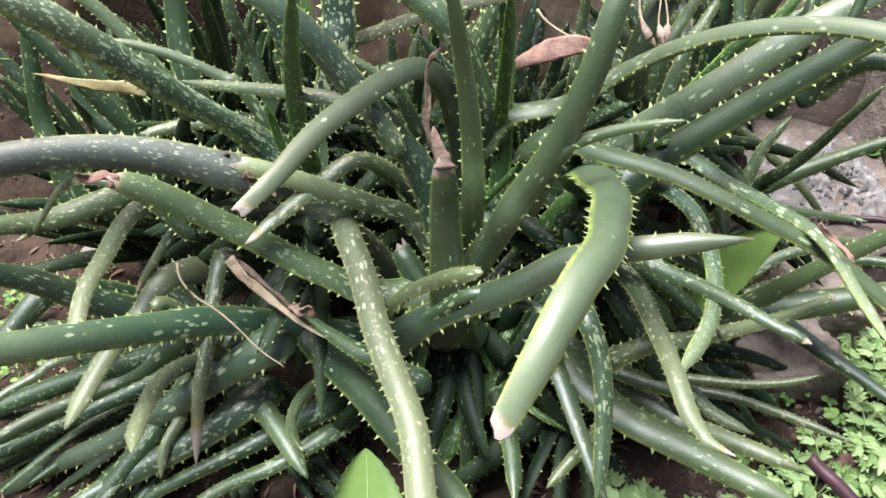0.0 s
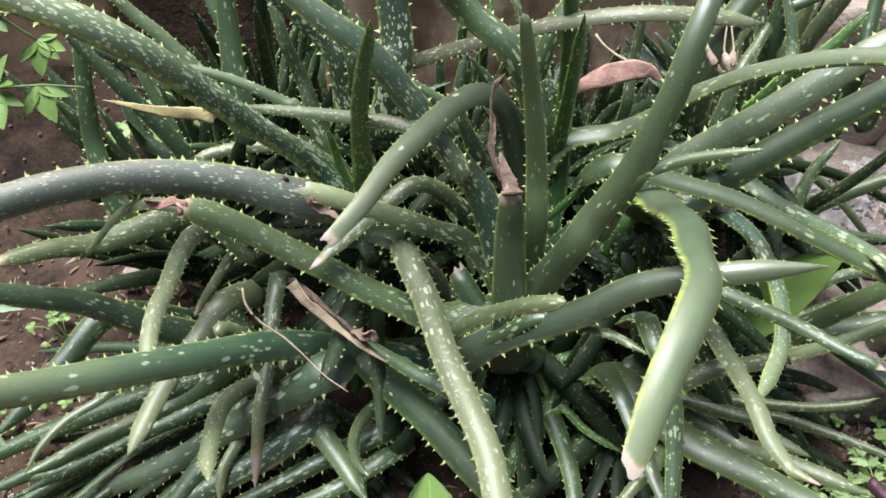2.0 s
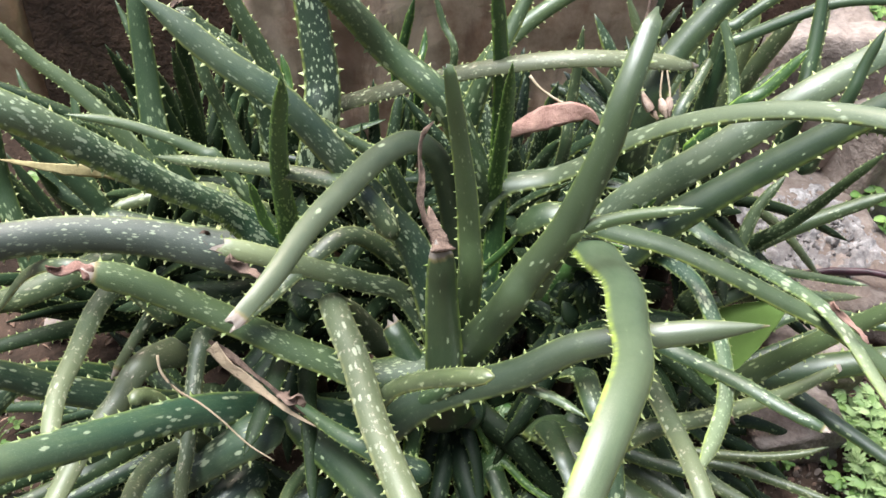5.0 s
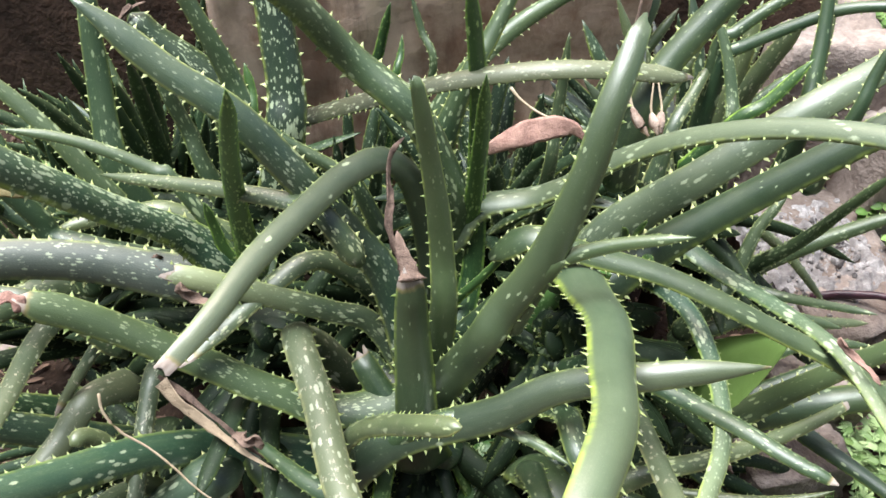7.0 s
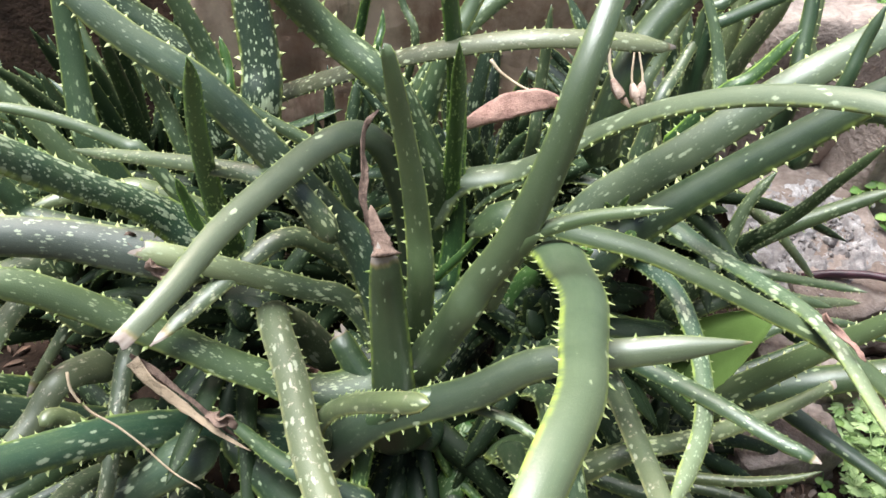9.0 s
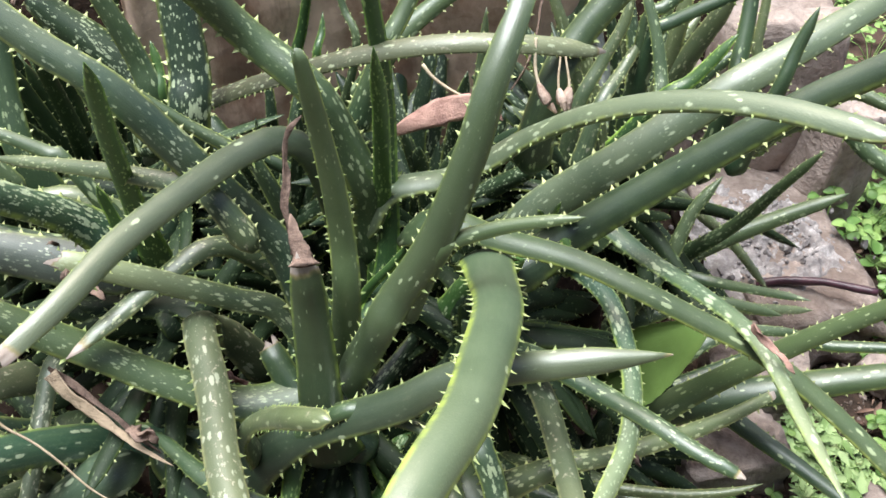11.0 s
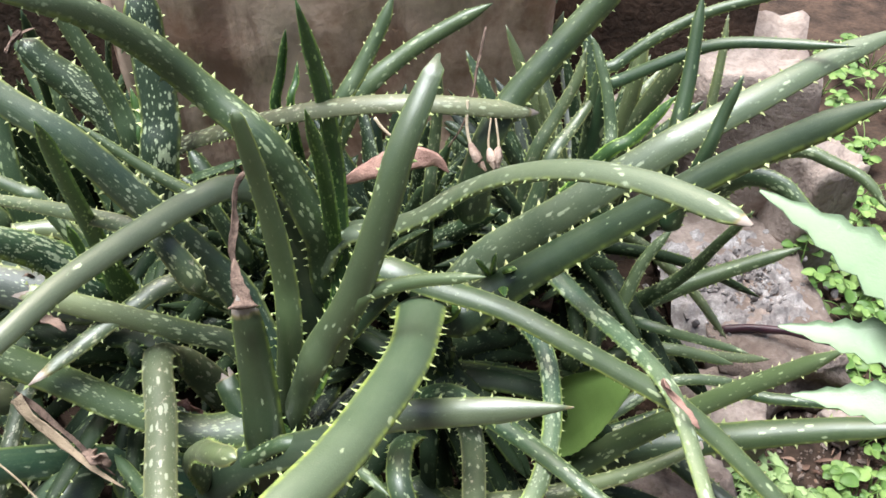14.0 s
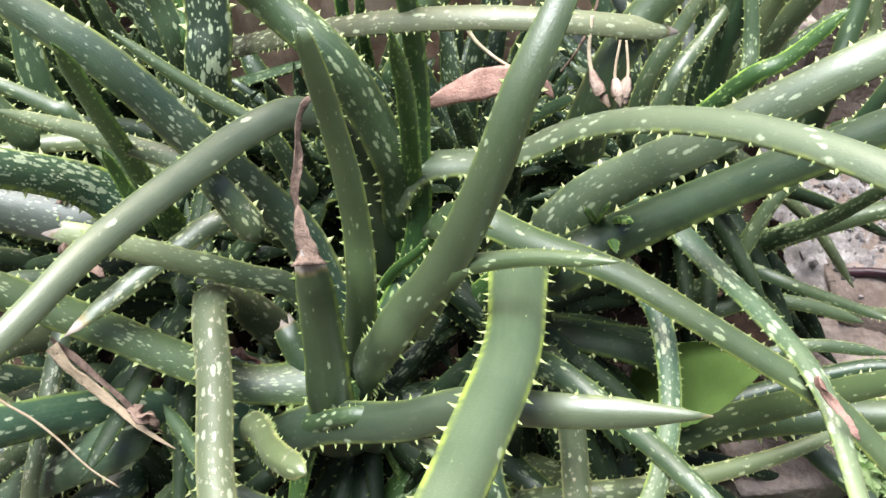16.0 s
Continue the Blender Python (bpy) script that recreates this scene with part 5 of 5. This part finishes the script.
for k, (x, y, s) in enumerate([(0.80, 1.02, 0.06), (0.83, 1.12, 0.07), (0.79, 1.20, 0.06), (0.87, 1.00, 0.06), (0.80, 0.92, 0.05), (0.90, 1.15, 0.07), (0.76, 0.85, 0.05),
                               (0.88, 0.90, 0.06), (0.84, 1.28, 0.08), (0.95, 1.05, 0.07), (0.78, 1.10, 0.05), (0.78, 0.96, 0.06), (0.86, 1.22, 0.07), (0.92, 1.32, 0.08), (0.98, 1.24, 0.07), (0.97, 1.44, 0.09),
                               (1.04, 1.60, 0.09), (1.10, 1.76, 0.10), (1.02, 1.78, 0.10), (0.96, 1.66, 0.09), (0.73, 0.79, 0.05), (0.79, 0.80, 0.06), (0.69, 0.70, 0.05), (0.76, 0.71, 0.05), (0.82, 0.74, 0.06)]):
    clover_weed(x, y, 40 + k, s, 11, 0.034, 0.055)
for k, (x, y, z) in enumerate([(0.72, 1.12, 0.20), (0.78, 1.16, 0.22), (0.80, 1.08, 0.16), (0.70, 1.03, 0.30)]):
    clover_weed(x, y, 70 + k, 0.05, 7, 0.034, 0.10, z=None if k < 3 else 0.02)
for k, (x, y) in enumerate([(0.40, 0.50), (0.44, 0.56), (0.37, 0.45), (0.50, 0.55), (0.47, 0.48), (0.54, 0.60), (0.57, 0.66), (0.52, 0.68), (0.61, 0.60), (0.45, 0.64),
                            (0.56, 0.54), (0.65, 0.66), (0.63, 0.73), (0.40, 0.57), (0.58, 0.50), (0.60, 0.56), (0.66, 0.60), (0.70, 0.66), (0.56, 0.60), (0.63, 0.67), (0.68, 0.55), (0.72, 0.72), (0.60, 0.71), (0.74, 0.62), (0.53, 0.57), (0.43, 0.45), (0.49, 0.42), (0.35, 0.40), (0.54, 0.45), (0.40, 0.40), (0.46, 0.52), (0.58, 0.44)]):
    if k % 2:
        clover_weed(x, y, 200 + k, 0.05, 10, 0.019, 0.04)
    else:
        fern_weed(x, y, 100 + k, 0.070, 4, height=0.045)
for k, (x, y) in enumerate([(0.20, 0.44), (0.26, 0.45), (0.23, 0.40), (0.30, 0.42), (0.18, 0.38)]):
    fern_weed(x, y, 130 + k, 0.06, 6, height=0.07, size=1.3)
for k, (x, y) in enumerate([(-0.52, 1.12), (-0.46, 1.14), (-0.33, 1.03), (-0.28, 1.05)]):
    fern_weed(x, y, 160 + k, 0.06, 6, height=0.08, size=1.25)

for k, (x, y) in enumerate([(-0.50, 0.64), (-0.58, 0.71), (-0.62, 0.81), (-0.53, 0.53), (-0.66, 0.63), (-0.44, 0.50)]):
    clover_weed(x, y, 300 + k, 0.045, 8, 0.016, 0.03)

# ---- stones and litter ----
def stone(x, y, z, sx, sy, sz, seed, label, turn=0.0, tilt=0.0):
    ob = rough_block("stone", (sx, sy, sz), STONE, seed, None, 0.16, 11, 0.09)
    ob.matrix_basis = pose(x, y, z, tilt, 0, turn)
    return tagged(ob, label, "stone", "border stones")


stone(0.612, 1.03, 0.02, 0.18, 0.38, 0.12, 1, "flat pale pinkish stone slab under white rubble", 4)
stone(0.625, 1.25, 0.13, 0.17, 0.20, 0.38, 2, "tall pale pinkish border stone", -6)
stone(0.72, 1.12, 0.10, 0.09, 0.09, 0.24, 3, "small upright pinkish stone", 20)
stone(0.455, 0.69, 0.015, 0.13, 0.09, 0.08, 4, "reddish pale stone half covered by weeds", 12)
stone(0.53, 0.80, 0.02, 0.12, 0.10, 0.09, 5, "pale stone under long aloe leaves", -15)
stone(0.45, 1.20, 0.10, 0.12, 0.12, 0.30, 6, "pinkish stone against the wall's end", 10)
for k, (x, y, s) in enumerate([(-0.58, 1.00, 0.05), (-0.50, 0.97, 0.035), (-0.46, 1.03, 0.03), (-0.54, 0.90, 0.03), (0.70, 0.80, 0.05), (0.62, 0.62, 0.04), (0.84, 0.82, 0.06), (0.78, 0.72, 0.05), (-0.42, 1.05, 0.04)]):
    stone(x, y, s * 0.3, s, s * 0.8, s * 0.7, 10 + k, "small dusty stone on the soil", 30 * k)


def crumbs(name, n, seed, place, size, material, label, smooth=False):
    """Many small rough crumbs as one piece of stuff."""
    rng = random.Random(seed)
    verts, faces = [], []
    ball = bmesh.new()
    bmesh.ops.create_icosphere(ball, subdivisions=1, radius=1.0)
    shape = [v.co.copy() for v in ball.verts]
    sides = [tuple(v.index for v in f.verts) for f in ball.faces]
    ball.free()
    for _ in range(n):
        x, y, z = place(rng)
        s = size[0] + (size[1] - size[0]) * rng.random() ** 3
        m = Euler((rng.uniform(0, 6), rng.uniform(0, 6), rng.uniform(0, 6))).to_matrix()
        c = len(verts)
        verts += [Vector((x, y, z)) + m @ Vector([q * s * k * rng.uniform(0.45, 1.15) for q, k in zip(v, (1.0, 0.8, 0.6))]) for v in shape]
        faces += [tuple(c + i for i in f) for f in sides]
    ob = raw_part(name, verts, faces, material, smooth=smooth)
    return tagged(ob, label, name.replace("_", " "), kind="stuff")


def on_ground(x0, x1, y0, y1):
    def place(rng):
        x, y = rng.uniform(x0, x1), rng.uniform(y0, y1)
        return x, y, ground_height(x, y) + 0.001
    return place


def on_slab(rng):
    x, y = rng.gauss(0.60, 0.045), rng.gauss(1.00, 0.055)
    return x, y, 0.078 + 0.020 * max(0.0, 1 - ((x - 0.60) / 0.08) ** 2 - ((y - 1.0) / 0.10) ** 2) * rng.random()


def ash_heap(x, y, z, rx, ry, rz):
    """A lumpy, caked heap of ash with a ragged foot."""
    n = 70
    verts, faces = [], []
    for j in range(n + 1):
        for i in range(n + 1):
            u, v = 2 * i / n - 1, 2 * j / n - 1
            q = Vector((u * 3, v * 3, 0.7))
            edge = max(0.0, 1 - (u * u + v * v) * (1 + 0.5 * noise.noise(q * 0.8)))
            lumps = 0.5 + 0.6 * noise.noise(q * 1.3) + 0.45 * noise.noise(q * 3.1) + 0.30 * abs(noise.noise(q * 7)) + 0.14 * noise.noise(q * 17)
            verts.append((x + u * rx + 0.004 * noise.noise(q * 5), y + v * ry + 0.004 * noise.noise(q * 5.3), z - 0.012 + rz * edge ** 0.6 * lumps + 0.010 * min(1, 4 * edge)))
    for j in range(n):
        for i in range(n):
            a = j * (n + 1) + i
            faces.append((a, a + 1, a + n + 2, a + n + 1))
    tagged(raw_part("ash_heap", verts, faces, ASH), "caked white and grey ash heap on the stone slab", "ash", kind="stuff")


ash_heap(0.60, 1.00, 0.076, 0.105, 0.125, 0.026)
crumbs("rubble", 900, 5, on_slab, (0.0015, 0.010), ASH, "white and grey ashy rubble on the stone slab")
crumbs("pebbles", 3600, 9, on_ground(0.30, 0.90, 0.34, 0.84), (0.002, 0.010), STONE, "small pinkish pebbles among the weeds")
crumbs("pebbles", 350, 12, on_ground(-0.80, -0.28, 0.42, 0.80), (0.002, 0.009), STONE, "small dusty pebbles on the bare soil", True)
crumbs("soil_crumbs", 5000, 6, on_ground(-0.9, 1.1, 0.35, 1.30), (0.001, 0.007), CLOD, "loose crumbs of brown soil")


def litter(n, seed):
    rng = random.Random(seed)
    bm = bmesh.new()
    for _ in range(n):
        x, y = rng.uniform(-0.8, 0.95), rng.uniform(0.4, 1.06)
        p = Vector((x, y, ground_height(x, y) + 0.004))
        d = Vector((rng.uniform(-1, 1), rng.uniform(-1, 1), rng.uniform(-0.1, 0.25))).normalized() * rng.uniform(0.008, 0.032)
        blade(bm, p, p + d, rng.uniform(0.002, 0.009), (rng.uniform(-0.4, 0.4), rng.uniform(-0.4, 0.4), 1), lance, rng.uniform(0.1, 0.5), 0.0, 0.1, 5)
    ob = part("leaf_litter", bm, LITTER)
    return tagged(ob, "dry reddish brown leaf litter on the soil", "leaf litter", kind="stuff")


LITTER = blade_green("leaf litter", (0.07, 0.035, 0.025), (0.36, 0.235, 0.17), 0.85)
litter(900, 8)
